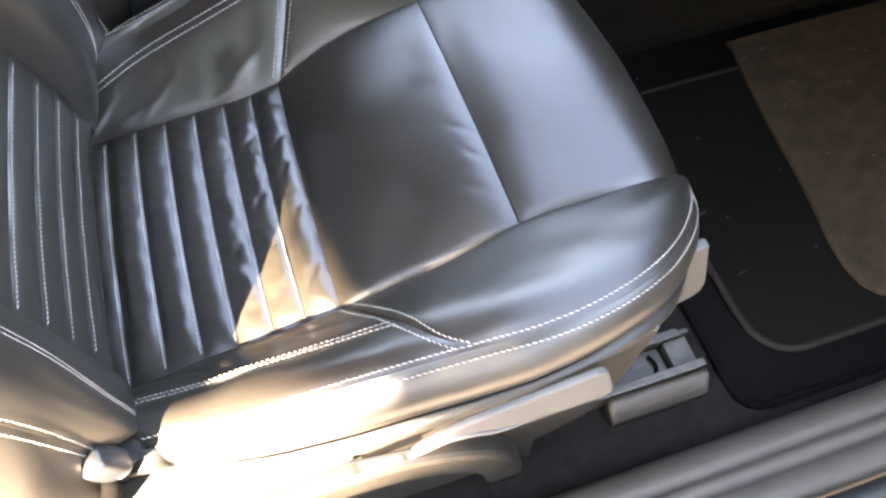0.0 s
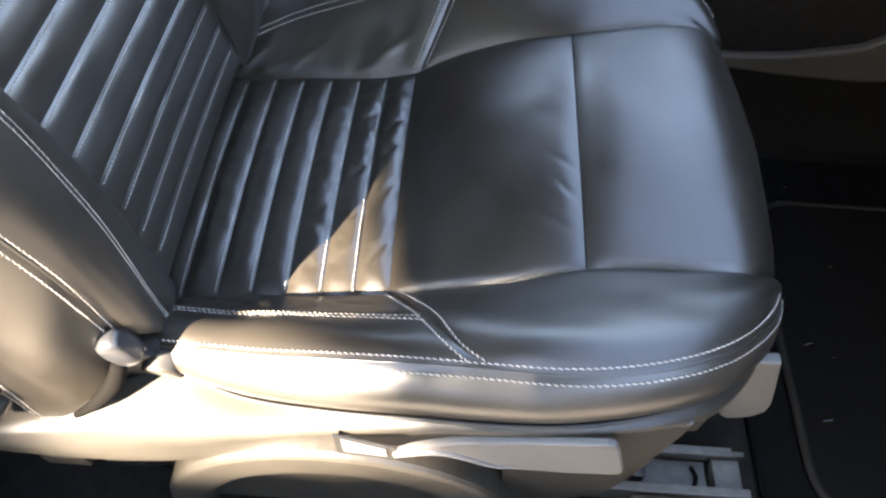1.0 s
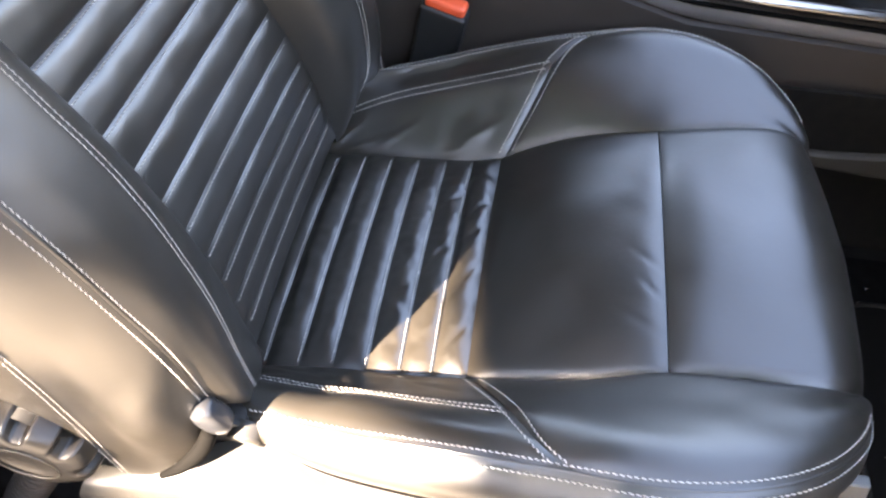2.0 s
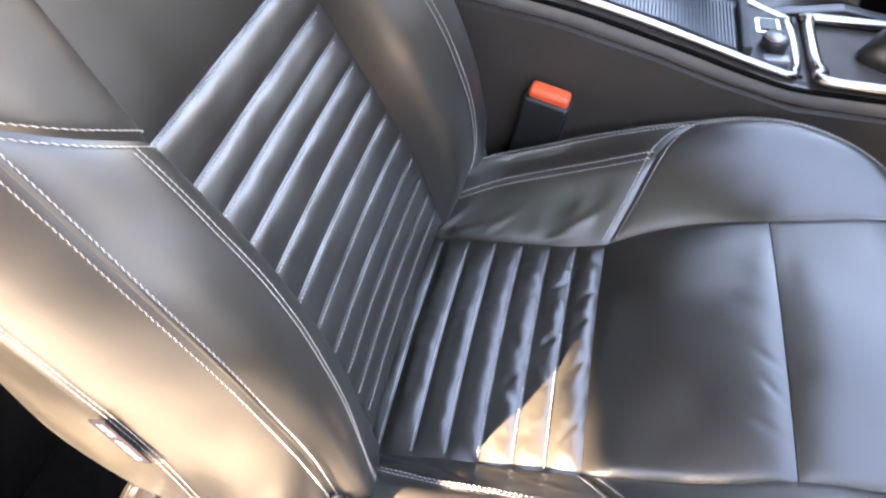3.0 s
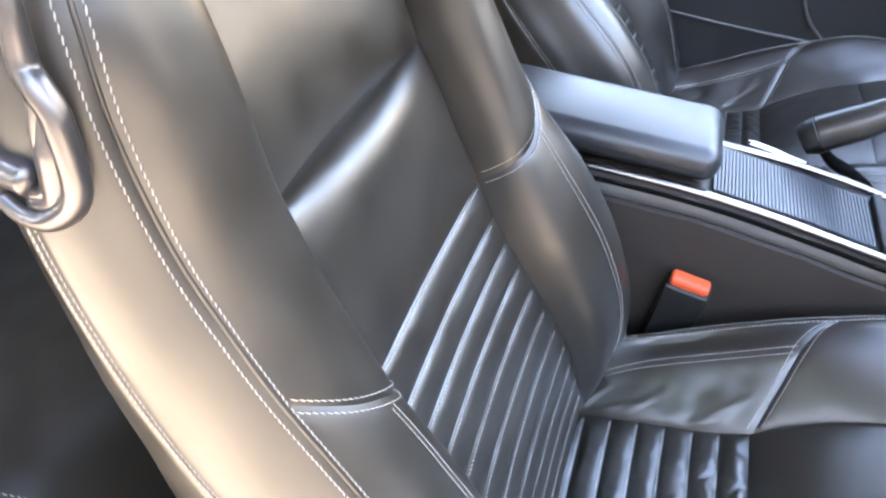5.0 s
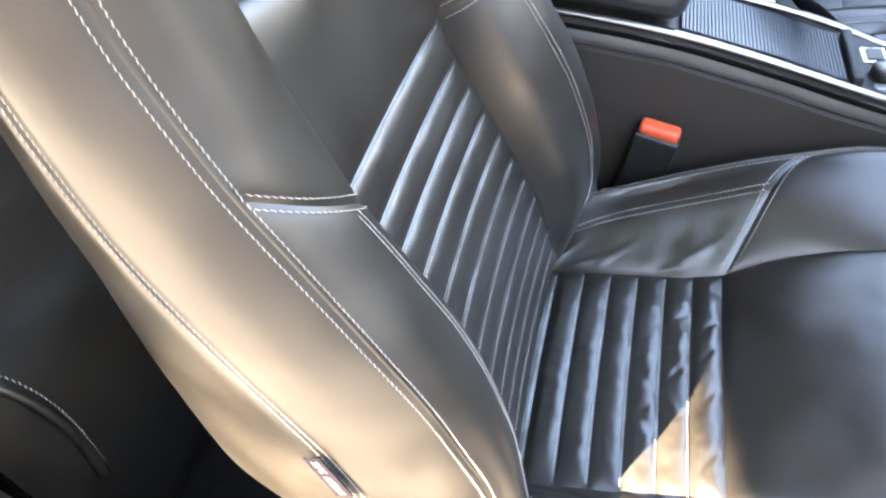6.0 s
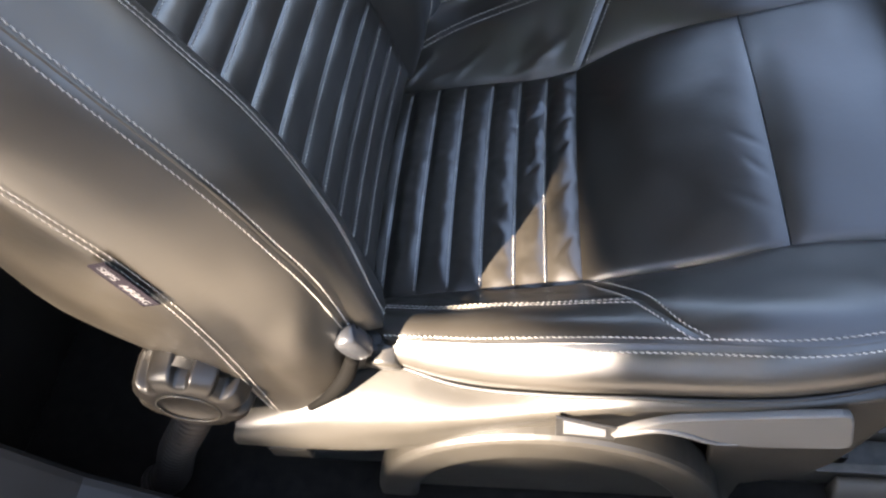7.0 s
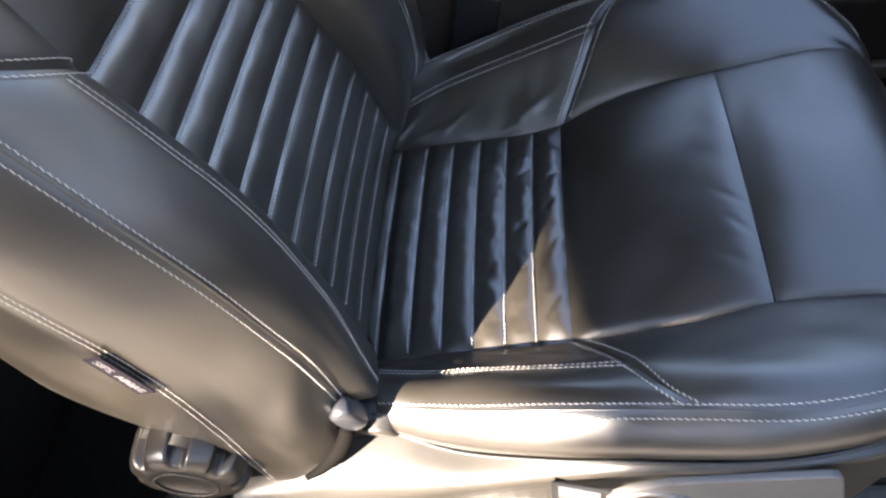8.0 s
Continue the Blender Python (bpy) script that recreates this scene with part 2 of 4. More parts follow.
def tube(name, points, r, mat, parent, label="", sides=8, n=60, squash=1.0):
    c = cr(points, n)
    t = np.gradient(c, axis=0)
    t /= np.linalg.norm(t, axis=1, keepdims=True)
    up = np.array((0.0, 0.0, 1.0))
    verts, faces = [], []
    rr = np.interp(np.linspace(0, 1, n), np.linspace(0, 1, len(r)), r) if isinstance(r, (list, tuple)) else np.full(n, r)
    for k in range(n):
        a = np.cross(t[k], up)
        a /= max(np.linalg.norm(a), 1e-6)
        b = np.cross(a, t[k])
        for j in range(sides):
            w = 2 * math.pi * j / sides
            verts.append(c[k] + rr[k] * (math.cos(w) * a + math.sin(w) * b * squash))
    for k in range(n - 1):
        for j in range(sides):
            faces.append((k * sides + j, k * sides + (j + 1) % sides, (k + 1) * sides + (j + 1) % sides, (k + 1) * sides + j))
    faces.append(tuple(range(sides))[::-1])
    faces.append(tuple((n - 1) * sides + j for j in range(sides)))
    return link(name, verts, faces, mat, parent, label)


def box(name, lo, hi, mat, parent, label="", bevel=0.004, segs=2, m=None):
    bm = bmesh.new()
    bmesh.ops.create_cube(bm, size=1.0)
    for v in bm.verts:
        v.co = Vector([lo[k] + (v.co[k] + 0.5) * (hi[k] - lo[k]) for k in range(3)])
    if bevel:
        bmesh.ops.bevel(bm, geom=bm.edges[:], offset=bevel, segments=segs, affect="EDGES", profile=0.6)
    if m is not None:
        bm.transform(m)
    return part(name, bm, mat, parent, label, smooth=False)


def prism(name, outline, thick, mat, parent, label="", bevel=0.003, axis="y", at=0.0, segs=2):
    """A plate of the outline (two coordinates) that is thick along the axis, from at on, with rounded edges."""
    bm = bmesh.new()
    order = {"y": lambda a, b, d: (a, d, b), "z": lambda a, b, d: (a, b, d), "x": lambda a, b, d: (d, a, b)}[axis]
    lo = [bm.verts.new(order(a, b, at)) for a, b in outline]
    hi = [bm.verts.new(order(a, b, at + thick)) for a, b in outline]
    k = len(outline)
    bm.faces.new(lo)
    bm.faces.new(hi[::-1])
    for i in range(k):
        bm.faces.new((lo[i], hi[i], hi[(i + 1) % k], lo[(i + 1) % k]))
    bmesh.ops.recalc_face_normals(bm, faces=bm.faces)
    if bevel:
        caps = [e for e in bm.edges if abs(e.verts[0].co["xyz".index(axis)] - e.verts[1].co["xyz".index(axis)]) < 1e-6]
        bmesh.ops.bevel(bm, geom=caps, offset=bevel, segments=segs, affect="EDGES", profile=0.6)
    return part(name, bm, mat, parent, label)


# ---- front seat ----
# Half curves of the seat, for one side: x forward, y out from the seat's middle, z up.
INSERT_SEAM = [(-0.235, 0.146, 0.293), (-0.192, 0.144, 0.302), (-0.129, 0.141, 0.312), (-0.064, 0.14, 0.318), (-0.033, 0.14, 0.322), (0.003, 0.141, 0.331),
               (0.04, 0.146, 0.35), (0.09, 0.149, 0.370), (0.16, 0.143, 0.393), (0.22, 0.145, 0.402), (0.27, 0.147, 0.408), (0.293, 0.143, 0.400), (0.308, 0.137, 0.382)]
MID_SEAM = [(-0.205, 0.174, 0.340), (-0.136, 0.182, 0.350), (-0.075, 0.188, 0.367), (-0.015, 0.196, 0.386), (0.040, 0.204, 0.406)]
MID_SEAM_INBOARD = [(-0.205, 0.174, 0.328), (-0.165, 0.184, 0.346), (-0.128, 0.1925, 0.3595), (-0.080, 0.199, 0.374), (-0.020, 0.205, 0.392), (0.042, 0.209, 0.413)]
MID_FRONT = [(0.040, 0.204, 0.406), (0.10, 0.203, 0.418), (0.17, 0.200, 0.427), (0.23, 0.190, 0.427), (0.275, 0.172, 0.420), (0.300, 0.152, 0.402), (0.310, 0.139, 0.386)]
EDGE_SEAM = [(-0.165, 0.220, 0.368), (-0.088, 0.232, 0.387), (-0.030, 0.239, 0.404), (0.027, 0.245, 0.418), (0.080, 0.250, 0.428),
             (0.135, 0.255, 0.437), (0.180, 0.251, 0.440), (0.222, 0.238, 0.436), (0.258, 0.217, 0.427), (0.288, 0.188, 0.413), (0.304, 0.160, 0.400), (0.312, 0.139, 0.386)]
HEM = [(-0.160, 0.228, 0.343), (-0.10, 0.248, 0.348), (-0.03, 0.262, 0.368), (0.035, 0.269, 0.384), (0.09, 0.273, 0.393), (0.14, 0.272, 0.398),
       (0.19, 0.262, 0.398), (0.235, 0.243, 0.392), (0.272, 0.212, 0.380), (0.297, 0.178, 0.366), (0.308, 0.142, 0.352)]
CUSHION_RIBS = [-0.226, -0.1885, -0.1555, -0.1235, -0.092, -0.0605, -0.031, 0.000]
BACK_PROFILE = [(0.31, -0.186), (0.386, -0.201), (0.442, -0.215), (0.5, -0.238), (0.554, -0.263), (0.608, -0.290), (0.646, -0.305), (0.70, -0.326),
                (0.75, -0.343), (0.794, -0.357), (0.85, -0.372), (0.90, -0.387), (1.0, -0.42)]
BACK_HALF = [(0.31, 0.140), (0.39, 0.138), (0.45, 0.134), (0.50, 0.131), (0.554, 0.130), (0.61, 0.134), (0.646, 0.140), (0.70, 0.146), (0.80, 0.150), (1.0, 0.148)]
BACK_RIBS = [0.335, 0.361, 0.388, 0.415, 0.442, 0.4695, 0.497, 0.5255, 0.554, 0.581, 0.608, 0.646]
RIDGE = [(-0.168, 0.196, 0.355), (-0.176, 0.191, 0.41), (-0.182, 0.186, 0.475), (-0.195, 0.181, 0.53), (-0.213, 0.177, 0.58), (-0.240, 0.172, 0.63), (-0.271, 0.168, 0.686)]
RIDGE_INBOARD = [(-0.214, 0.190, 0.343), (-0.190, 0.193, 0.372), (-0.180, 0.191, 0.415)] + RIDGE[2:]
RIDGE_TOP = [(-0.271, 0.168, 0.686), (-0.292, 0.169, 0.754), (-0.313, 0.170, 0.835), (-0.318, 0.170, 0.896), (-0.328, 0.168, 0.950), (-0.350, 0.160, 0.990)]
SHOULDER = [(-0.184, 0.231, 0.400), (-0.190, 0.236, 0.475), (-0.205, 0.238, 0.53), (-0.221, 0.239, 0.58), (-0.246, 0.237, 0.63), (-0.274, 0.233, 0.68), (-0.304, 0.231, 0.740)]
SHOULDER_INBOARD = [(-0.173, 0.233, 0.364), (-0.180, 0.233, 0.400)] + SHOULDER[1:]
SHOULDER_TOP = [(-0.304, 0.231, 0.740), (-0.322, 0.229, 0.785), (-0.337, 0.228, 0.838), (-0.343, 0.227, 0.900), (-0.342, 0.224, 0.945), (-0.345, 0.214, 0.990)]
REAR_SEAM = [(-0.262, 0.266, 0.317), (-0.263, 0.268, 0.38), (-0.264, 0.269, 0.43), (-0.271, 0.270, 0.50), (-0.284, 0.270, 0.552), (-0.301, 0.269, 0.59), (-0.334, 0.264, 0.65),
             (-0.367, 0.257, 0.715), (-0.379, 0.256, 0.78), (-0.385, 0.254, 0.835), (-0.388, 0.250, 0.88), (-0.395, 0.235, 0.98)]


# The backrest's rear corner, by height.
REAR_X = [(0.395, -0.350), (0.42, -0.374), (0.45, -0.394), (0.52, -0.406), (0.60, -0.410), (0.75, -0.410), (0.85, -0.408), (1.0, -0.412)]
REAR_Y = [(0.317, 0.246), (0.45, 0.244), (0.75, 0.242), (0.88, 0.236), (1.0, 0.222)]


# Creases in the leather: from x, y to x, y, width, depth.
PUCKERS = [(-0.001, 0.070, -0.022, 0.045, 0.0035, 0.0012), (-0.002, 0.035, -0.024, 0.005, 0.004, 0.0014), (-0.002, -0.015, -0.022, -0.050, 0.004, 0.0013), (-0.002, -0.085, -0.024, -0.118, 0.0035, 0.0014),
           (-0.034, 0.080, -0.056, 0.060, 0.004, 0.0011), (-0.034, 0.010, -0.058, -0.020, 0.004, 0.0012), (-0.036, -0.055, -0.056, -0.060, 0.003, 0.0012), (-0.066, 0.045, -0.090, 0.038, 0.003, 0.0009), (-0.066, -0.040, -0.088, -0.070, 0.004, 0.0010)]
PANEL_CREASES = [(0.132, -0.025, 0.157, -0.048, 0.004, 0.0005), (0.138, -0.056, 0.157, -0.080, 0.0035, 0.0006), (0.120, -0.085, 0.155, -0.110, 0.005, 0.0004), (0.010, 0.090, 0.045, 0.060, 0.006, 0.0004), (0.06, -0.03, 0.12, -0.10, 0.012, 0.0004)]
BOLSTER_FOLDS = [(-0.205, 0.150, -0.165, 0.172, 0.004, 0.0012), (-0.185, 0.147, -0.130, 0.160, 0.004, 0.0011), (-0.155, 0.145, -0.100, 0.172, 0.005, 0.0010), (-0.08, 0.144, -0.03, 0.152, 0.004, 0.0012), (-0.06, 0.150, -0.005, 0.172, 0.005, 0.0011)]


def lerp(table, v):
    return float(np.interp(v, [a for a, _ in table], [b for _, b in table]))


def sided(points, side):
    return [(x, y * side, z) for x, y, z in points]


def leaned(points, side):
    """The backrest's bolster curves; the inboard one stands a little further forward."""
    lean = [(0.40, 0.020), (0.62, 0.022), (0.71, 0.015), (0.85, 0.006), (1.0, 0.0)]
    return [(x + (lerp(lean, z) if side > 0 else 0.0), y * side, z) for x, y, z in points]


def seam_at(x):
    s = cr(INSERT_SEAM, 200)
    return float(np.interp(x, s[:, 0], s[:, 1])), float(np.interp(x, s[:, 0], s[:, 2]))


def rib_row(x, crown=0.004, k=9):
    w, z = seam_at(x)
    return [(x - 0.002 * (1 - t * t), w * t, z + crown * (1 - t * t)) for t in np.linspace(-1, 1, k)]


def back_row(z, sag=-0.006, k=9):
    w, x = lerp(BACK_HALF, z), float(cr_profile(z))
    return [(x + sag * (1 - t * t), w * t, z - 0.006 * (1 - t * t)) for t in np.linspace(-1, 1, k)]


def cr_profile(z):
    s = cr([(b, 0.0, a) for a, b in BACK_PROFILE], 200)
    return np.interp(z, s[:, 2], s[:, 0])


def loft(name, rows, mat, parent, label="", close=False):
    """A closed skin through rows of points, each row a ring."""
    verts, faces, k = [], [], len(rows[0])
    for r in rows:
        verts += [tuple(p) for p in r]
    for i in range(len(rows) - 1):
        for j in range(k):
            faces.append((i * k + j, i * k + (j + 1) % k, (i + 1) * k + (j + 1) % k, (i + 1) * k + j))
    faces.append(tuple(range(k))[::-1])
    faces.append(tuple((len(rows) - 1) * k + j for j in range(k)))
    bm = bmesh.new()
    vs = [bm.verts.new(v) for v in verts]
    for f in faces:
        bm.faces.new([vs[i] for i in f])
    return part(name, bm, mat, parent, label, smooth=True)


def cushion(seat):
    rows = []
    for x in np.linspace(-0.22, 0.285, 16):
        w, z = seam_at(x)
        e = cr(EDGE_SEAM, 80)
        we = float(np.interp(x, e[:, 0], e[:, 1], left=0.2)) - 0.02
        top = z - 0.016
        rows.append([(x, -we, 0.27), (x, -we, top), (x, -w, top), (x, w, top), (x, we, top), (x, we, 0.27)])
    core = loft("cushion", rows, BLACK, seat, "dark foam core under the leather cushion")
    lines, sewn = [], []
    for a, b in zip(CUSHION_RIBS, CUSHION_RIBS[1:]):
        last = b == CUSHION_RIBS[-1]
        s = Sheet([rib_row(a + 0.0001), rib_row((a + b) / 2, 0.004), rib_row(b - 0.0001)], 110, 17, (0, 0, 1), amp=0.0052 if not last else 0.0080, p=2.3, rough=0.0012 if a < -0.1 else 0.002, size=0.022, seed=a * 40, creases=PUCKERS)
        s.build("cushion_rib", LEATHER, core)
        if not last:
            sewn.append(s.along(1, off=0.0016, u0=0.015, u1=0.985))
    a, b = CUSHION_RIBS[-1], 0.159
    s = Sheet([rib_row(x, c) for x, c in ((a + 0.0001, 0.004), (0.05, 0.010), (0.105, 0.012), (b - 0.0005, 0.010))], 110, 70, (0, 0, 1), amp=0.0045, p=9, rough=0.0016, size=0.07, seed=3, creases=PANEL_CREASES)
    s.build("cushion_panel", LEATHER, core, "smooth leather middle panel of the cushion")
    front = [rib_row(x, c) for x, c in ((b + 0.0005, 0.010), (0.20, 0.013), (0.25, 0.012), (0.285, 0.010))]
    w = seam_at(0.29)[0]
    for x, z, ww in ((0.304, 0.388, 0.139), (0.313, 0.362, 0.138), (0.314, 0.33, 0.137), (0.305, 0.295, 0.135)):
        front.append([(x + 0.008 * (1 - t * t), ww * t, z + 0.006 * (1 - t * t)) for t in np.linspace(-1, 1, 9)])
    s = Sheet(front, 48, 60, (0.4, 0, 1), amp=0.0045, p=12, rough=0.0014, size=0.09, seed=5)
    s.build("cushion_front_panel", LEATHER, core, "smooth leather front panel rolled over the cushion's edge")
    for side in (-1, 1):
        up = (0, side * 0.5, 1)
        inner = [q for q in INSERT_SEAM if q[0] <= 0.003]
        mid_seam = MID_SEAM if side < 0 else MID_SEAM_INBOARD
        s = Sheet([sided(inner, side), sided([(-0.222, 0.160, 0.314), (-0.13, 0.165, 0.333), (-0.06, 0.169, 0.346), (-0.01, 0.171, 0.358), (0.021, 0.171, 0.367)], side), sided(mid_seam, side)], 110, 28, up, amp=0.003, p=5, rough=0.0017, size=0.045, seed=7 + side, creases=[(x0, side * y0, x1, side * y1, w, d * (-side)) for x0, y0, x1, y1, w, d in BOLSTER_FOLDS])
        s.build("bolster_inner_panel", LEATHER, core)
        lines.append(s.along(1, off=0.004, u0=0.01, u1=0.99))
        xs1 = [s.at(0.965, v) for v in np.linspace(0.06, 0.97, 40)]
        outer_edge = EDGE_SEAM[:5]
        crest = [(-0.190, 0.200, 0.362), (-0.1, 0.209, 0.3795), (-0.025, 0.218, 0.4015), (0.058, 0.230, 0.4225)] if side < 0 else [(-0.190, 0.207, 0.361), (-0.1, 0.224, 0.372), (-0.025, 0.228, 0.395), (0.058, 0.231, 0.421)]
        s = Sheet([sided(mid_seam, side), sided(crest, side), sided(outer_edge, side)], 60, 14, up, amp=0.003, p=4, rough=0.0008, size=0.05, seed=9 + side)
        s.build("bolster_outer_panel", LEATHER, core)
        lines.append(s.along(0, off=0.004, u0=0.01, u1=0.99))
        lines.append(s.along(1, off=0.0045, u0=0.02, u1=1.0))
        xs2 = [s.at(0.965, v) for v in np.linspace(0.03, 0.97, 40)]
        xs = xs1 + xs2
        lines.append((np.array([q[0] for q in xs]), np.array([q[1] for q in xs])))
        g0 = [q for q in INSERT_SEAM if q[0] >= 0.003]
        quarter = [(0.021, 0.170, 0.367), (0.07, 0.176, 0.389), (0.13, 0.176, 0.405), (0.20, 0.172, 0.415), (0.26, 0.162, 0.414), (0.298, 0.146, 0.398), (0.309, 0.138, 0.384)]
        three = [(0.058, 0.232, 0.420), (0.12, 0.232, 0.436), (0.18, 0.228, 0.440), (0.24, 0.210, 0.434), (0.283, 0.18, 0.416), (0.303, 0.155, 0.400), (0.311, 0.139, 0.386)]
        s = Sheet([sided(g0, side), sided(quarter, side), sided(MID_FRONT, side), sided(three, side), sided(EDGE_SEAM[4:], side)], 70, 30, up, amp=0.003, p=8, rough=0.0008, size=0.09, seed=11 + side)
        s.build("bolster_front_panel", LEATHER, core)
        lines.append(s.along(1, off=0.0045, u0=0.0, u1=0.9))
        xs = [s.at(0.020, v) for v in np.linspace(0.04, 0.97, 80)]
        lines.append((np.array([q[0] for q in xs]), np.array([q[1] for q in xs])))
        mid = [((a[0] + b[0]) / 2 + 0.003, (a[1] + b[1]) / 2 + 0.008, (a[2] + b[2]) / 2) for a, b in zip(cr(EDGE_SEAM, 12), cr(HEM, 12))]
        s = Sheet([sided(EDGE_SEAM, side), sided(mid, side), sided(HEM, side)], 90, 14, (0.1, side, 0.2), amp=0.0025, p=5, rough=0.0006, size=0.06, seed=13 + side)
        s.build("cushion_side_panel", LEATHER, core)
        lines.append(s.along(0, off=0.006, u0=0.03, u1=0.97))
        tube("piping", sided([(x, y, z - 0.0015) for x, y, z in EDGE_SEAM], side), 0.0018, LEATHER, core, n=110)
        tube("hem_piping", sided([(x + 0.0005, y + 0.002, z - 0.002) for x, y, z in HEM], side), 0.0018, BLACK, core, n=100)
    stitching(lines, core, pitch=0.0046, gap=0.0007, r=0.00054)
    stitching(sewn, core, pitch=0.0046, gap=0.0006, r=0.00042, lift=0.0010)
    return core


def backrest(seat):
    rows = []
    for z in np.linspace(0.32, 0.96, 16):
        x, w = float(cr_profile(z)) - 0.022, lerp(BACK_HALF, z)
        r = cr(REAR_SEAM, 80)
        xr, wr = float(np.interp(z, r[:, 2], r[:, 0])), float(np.interp(z, r[:, 2], r[:, 1])) - 0.02
        rows.append([(x, -w, z), (x, w, z), (x - 0.005, wr - 0.02, z), (xr - 0.01, wr, z), (x - 0.075, w, z + 0.01), (x - 0.075, -w, z + 0.01), (xr - 0.01, -wr, z), (x - 0.005, -wr + 0.02, z)])
    core = loft("backrest", rows, BLACK, seat, "dark foam core under the leather backrest")
    lines, fine, sewn = [], [], []
    for k, (a, b) in enumerate(zip(BACK_RIBS, BACK_RIBS[1:])):
        top = k == len(BACK_RIBS) - 2
        s = Sheet([back_row(a + 0.0001), back_row((a + b) / 2), back_row(b - 0.0001)], 44, 11 if not top else 14, (1, 0, 0.3), amp=0.0027 if not top else 0.0040, p=3.0, rough=0.0010, size=0.04, seed=a * 30)
        s.build("back_rib", LEATHER, core)
        sewn.append(s.along(1, off=0.0022, u0=0.03, u1=0.97))
    s = Sheet([back_row(z, g) for z, g in ((0.6465, -0.006), (0.69, 0.003), (0.735, 0.008), (0.766, 0.009), (0.781, 0.003), (0.788, -0.008), (0.789, -0.022))], 48, 36, (1, 0, 0.3), amp=0.004, p=9, rough=0.0008, size=0.1, seed=21)
    s.build("back_panel", LEATHER, core, "smooth leather middle panel of the backrest")
    s = Sheet([back_row(z, g) for z, g in ((0.786, -0.014), (0.81, -0.012), (0.85, -0.008), (0.90, -0.006), (0.985, -0.006))], 48, 26, (1, 0, 0.3), amp=0.006, p=8, rough=0.0008, size=0.1, seed=23)
    s.build("back_top_panel", LEATHER, core, "smooth leather shoulder panel of the backrest")
    for side in (-1, 1):
        gi = [(float(cr_profile(z)) - 0.002, lerp(BACK_HALF, z), z) for z in (0.325, 0.39, 0.45, 0.51, 0.57, 0.61, 0.646)]
        ridge, shoulder = (RIDGE, SHOULDER) if side < 0 else (RIDGE_INBOARD, SHOULDER_INBOARD)
        wall = [((a[0] * 0.45 + b[0] * 0.55), a[1] * 0.62 + b[1] * 0.38 - 0.002, a[2] * 0.5 + b[2] * 0.5) for a, b in zip(cr(gi, 9), cr(ridge, 9))]
        flank = [((a[0] + b[0]) / 2 + 0.010, (a[1] + b[1]) / 2 + 0.002, (a[2] + b[2]) / 2) for a, b in zip(cr(ridge, 9), cr(shoulder, 9))]
        out = (1, side * 0.2, 0.3)
        s = Sheet([sided(gi, side), leaned(wall, side), leaned(ridge, side), leaned(flank, side), leaned(shoulder, side)], 70, 30, out, amp=0.002, p=8, rough=0.0008, size=0.08, seed=31 + side)
        s.build("back_bolster_panel", LEATHER, core)
        lines.append(s.along(1, off=0.0036, u0=0.0, u1=1.0))
        fine.append(s.along(0.515, 0.50, u0=0.0, u1=0.985))
        fine.append(s.along(0.55, 0.535, u0=0.03, u1=0.985))
        xs = [s.at(0.985, v) for v in np.linspace(0.05, 0.97, 70)]
        lines.append((np.array([q[0] for q in xs]), np.array([q[1] for q in xs])))
        gi = [(float(cr_profile(z)) - 0.002, lerp(BACK_HALF, z), z) for z in (0.646, 0.70, 0.76, 0.83, 0.90, 0.985)]
        wall = [((a[0] * 0.45 + b[0] * 0.55), a[1] * 0.6 + b[1] * 0.4 - 0.002, a[2] * 0.5 + b[2] * 0.5) for a, b in zip(cr(gi, 9), cr(RIDGE_TOP, 9))]
        flank = [((a[0] + b[0]) / 2 + 0.010, (a[1] + b[1]) / 2 + 0.002, (a[2] + b[2]) / 2) for a, b in zip(cr(RIDGE_TOP, 9), cr(SHOULDER_TOP, 9))]
        s = Sheet([sided(gi, side), leaned(wall, side), leaned(RIDGE_TOP, side), leaned(flank, side), leaned(SHOULDER_TOP, side)], 50, 30, out, amp=0.002, p=8, rough=0.0008, size=0.09, seed=33 + side)
        s.build("back_bolster_top_panel", LEATHER, core)
        lines.append(s.along(1, off=0.0036, u0=0.0, u1=1.0))
        xs = [s.at(0.02, v) for v in np.linspace(0.05, 0.97, 70)]
        lines.append((np.array([q[0] for q in xs]), np.array([q[1] for q in xs])))
        edge = shoulder + SHOULDER_TOP[1:]
        low_edge = [(-0.184, 0.233, 0.396), (-0.192, 0.245, 0.362), (-0.214, 0.256, 0.335), (-0.240, 0.264, 0.320), (-0.266, 0.267, 0.316)]
        mid = [((a[0] + b[0]) / 2, (a[1] + b[1]) / 2 + 0.006, (a[2] + b[2]) / 2) for a, b in zip(cr(edge, 14), cr(REAR_SEAM, 14))]
        if side < 0:
            mid = [(x, y + 0.009 * math.exp(-((z - 0.41) / 0.07) ** 2), z) for x, y, z in mid]
        mid[0] = low_edge[2]
        q1 = [(a[0] * 0.75 + b[0] * 0.25, a[1] * 0.75 + b[1] * 0.25 + 0.0045, a[2] * 0.75 + b[2] * 0.25) for a, b in zip(cr(edge, 14), cr(REAR_SEAM, 14))]
        if side < 0:
            q1 = [(x, y + 0.014 * math.exp(-((z - 0.41) / 0.07) ** 2), z) for x, y, z in q1]
        q1[0] = low_edge[1]
        q3 = [(a[0] * 0.25 + b[0] * 0.75, a[1] * 0.25 + b[1] * 0.75 + 0.004, a[2] * 0.25 + b[2] * 0.75) for a, b in zip(cr(edge, 14), cr(REAR_SEAM, 14))]
        q3[0] = low_edge[3]
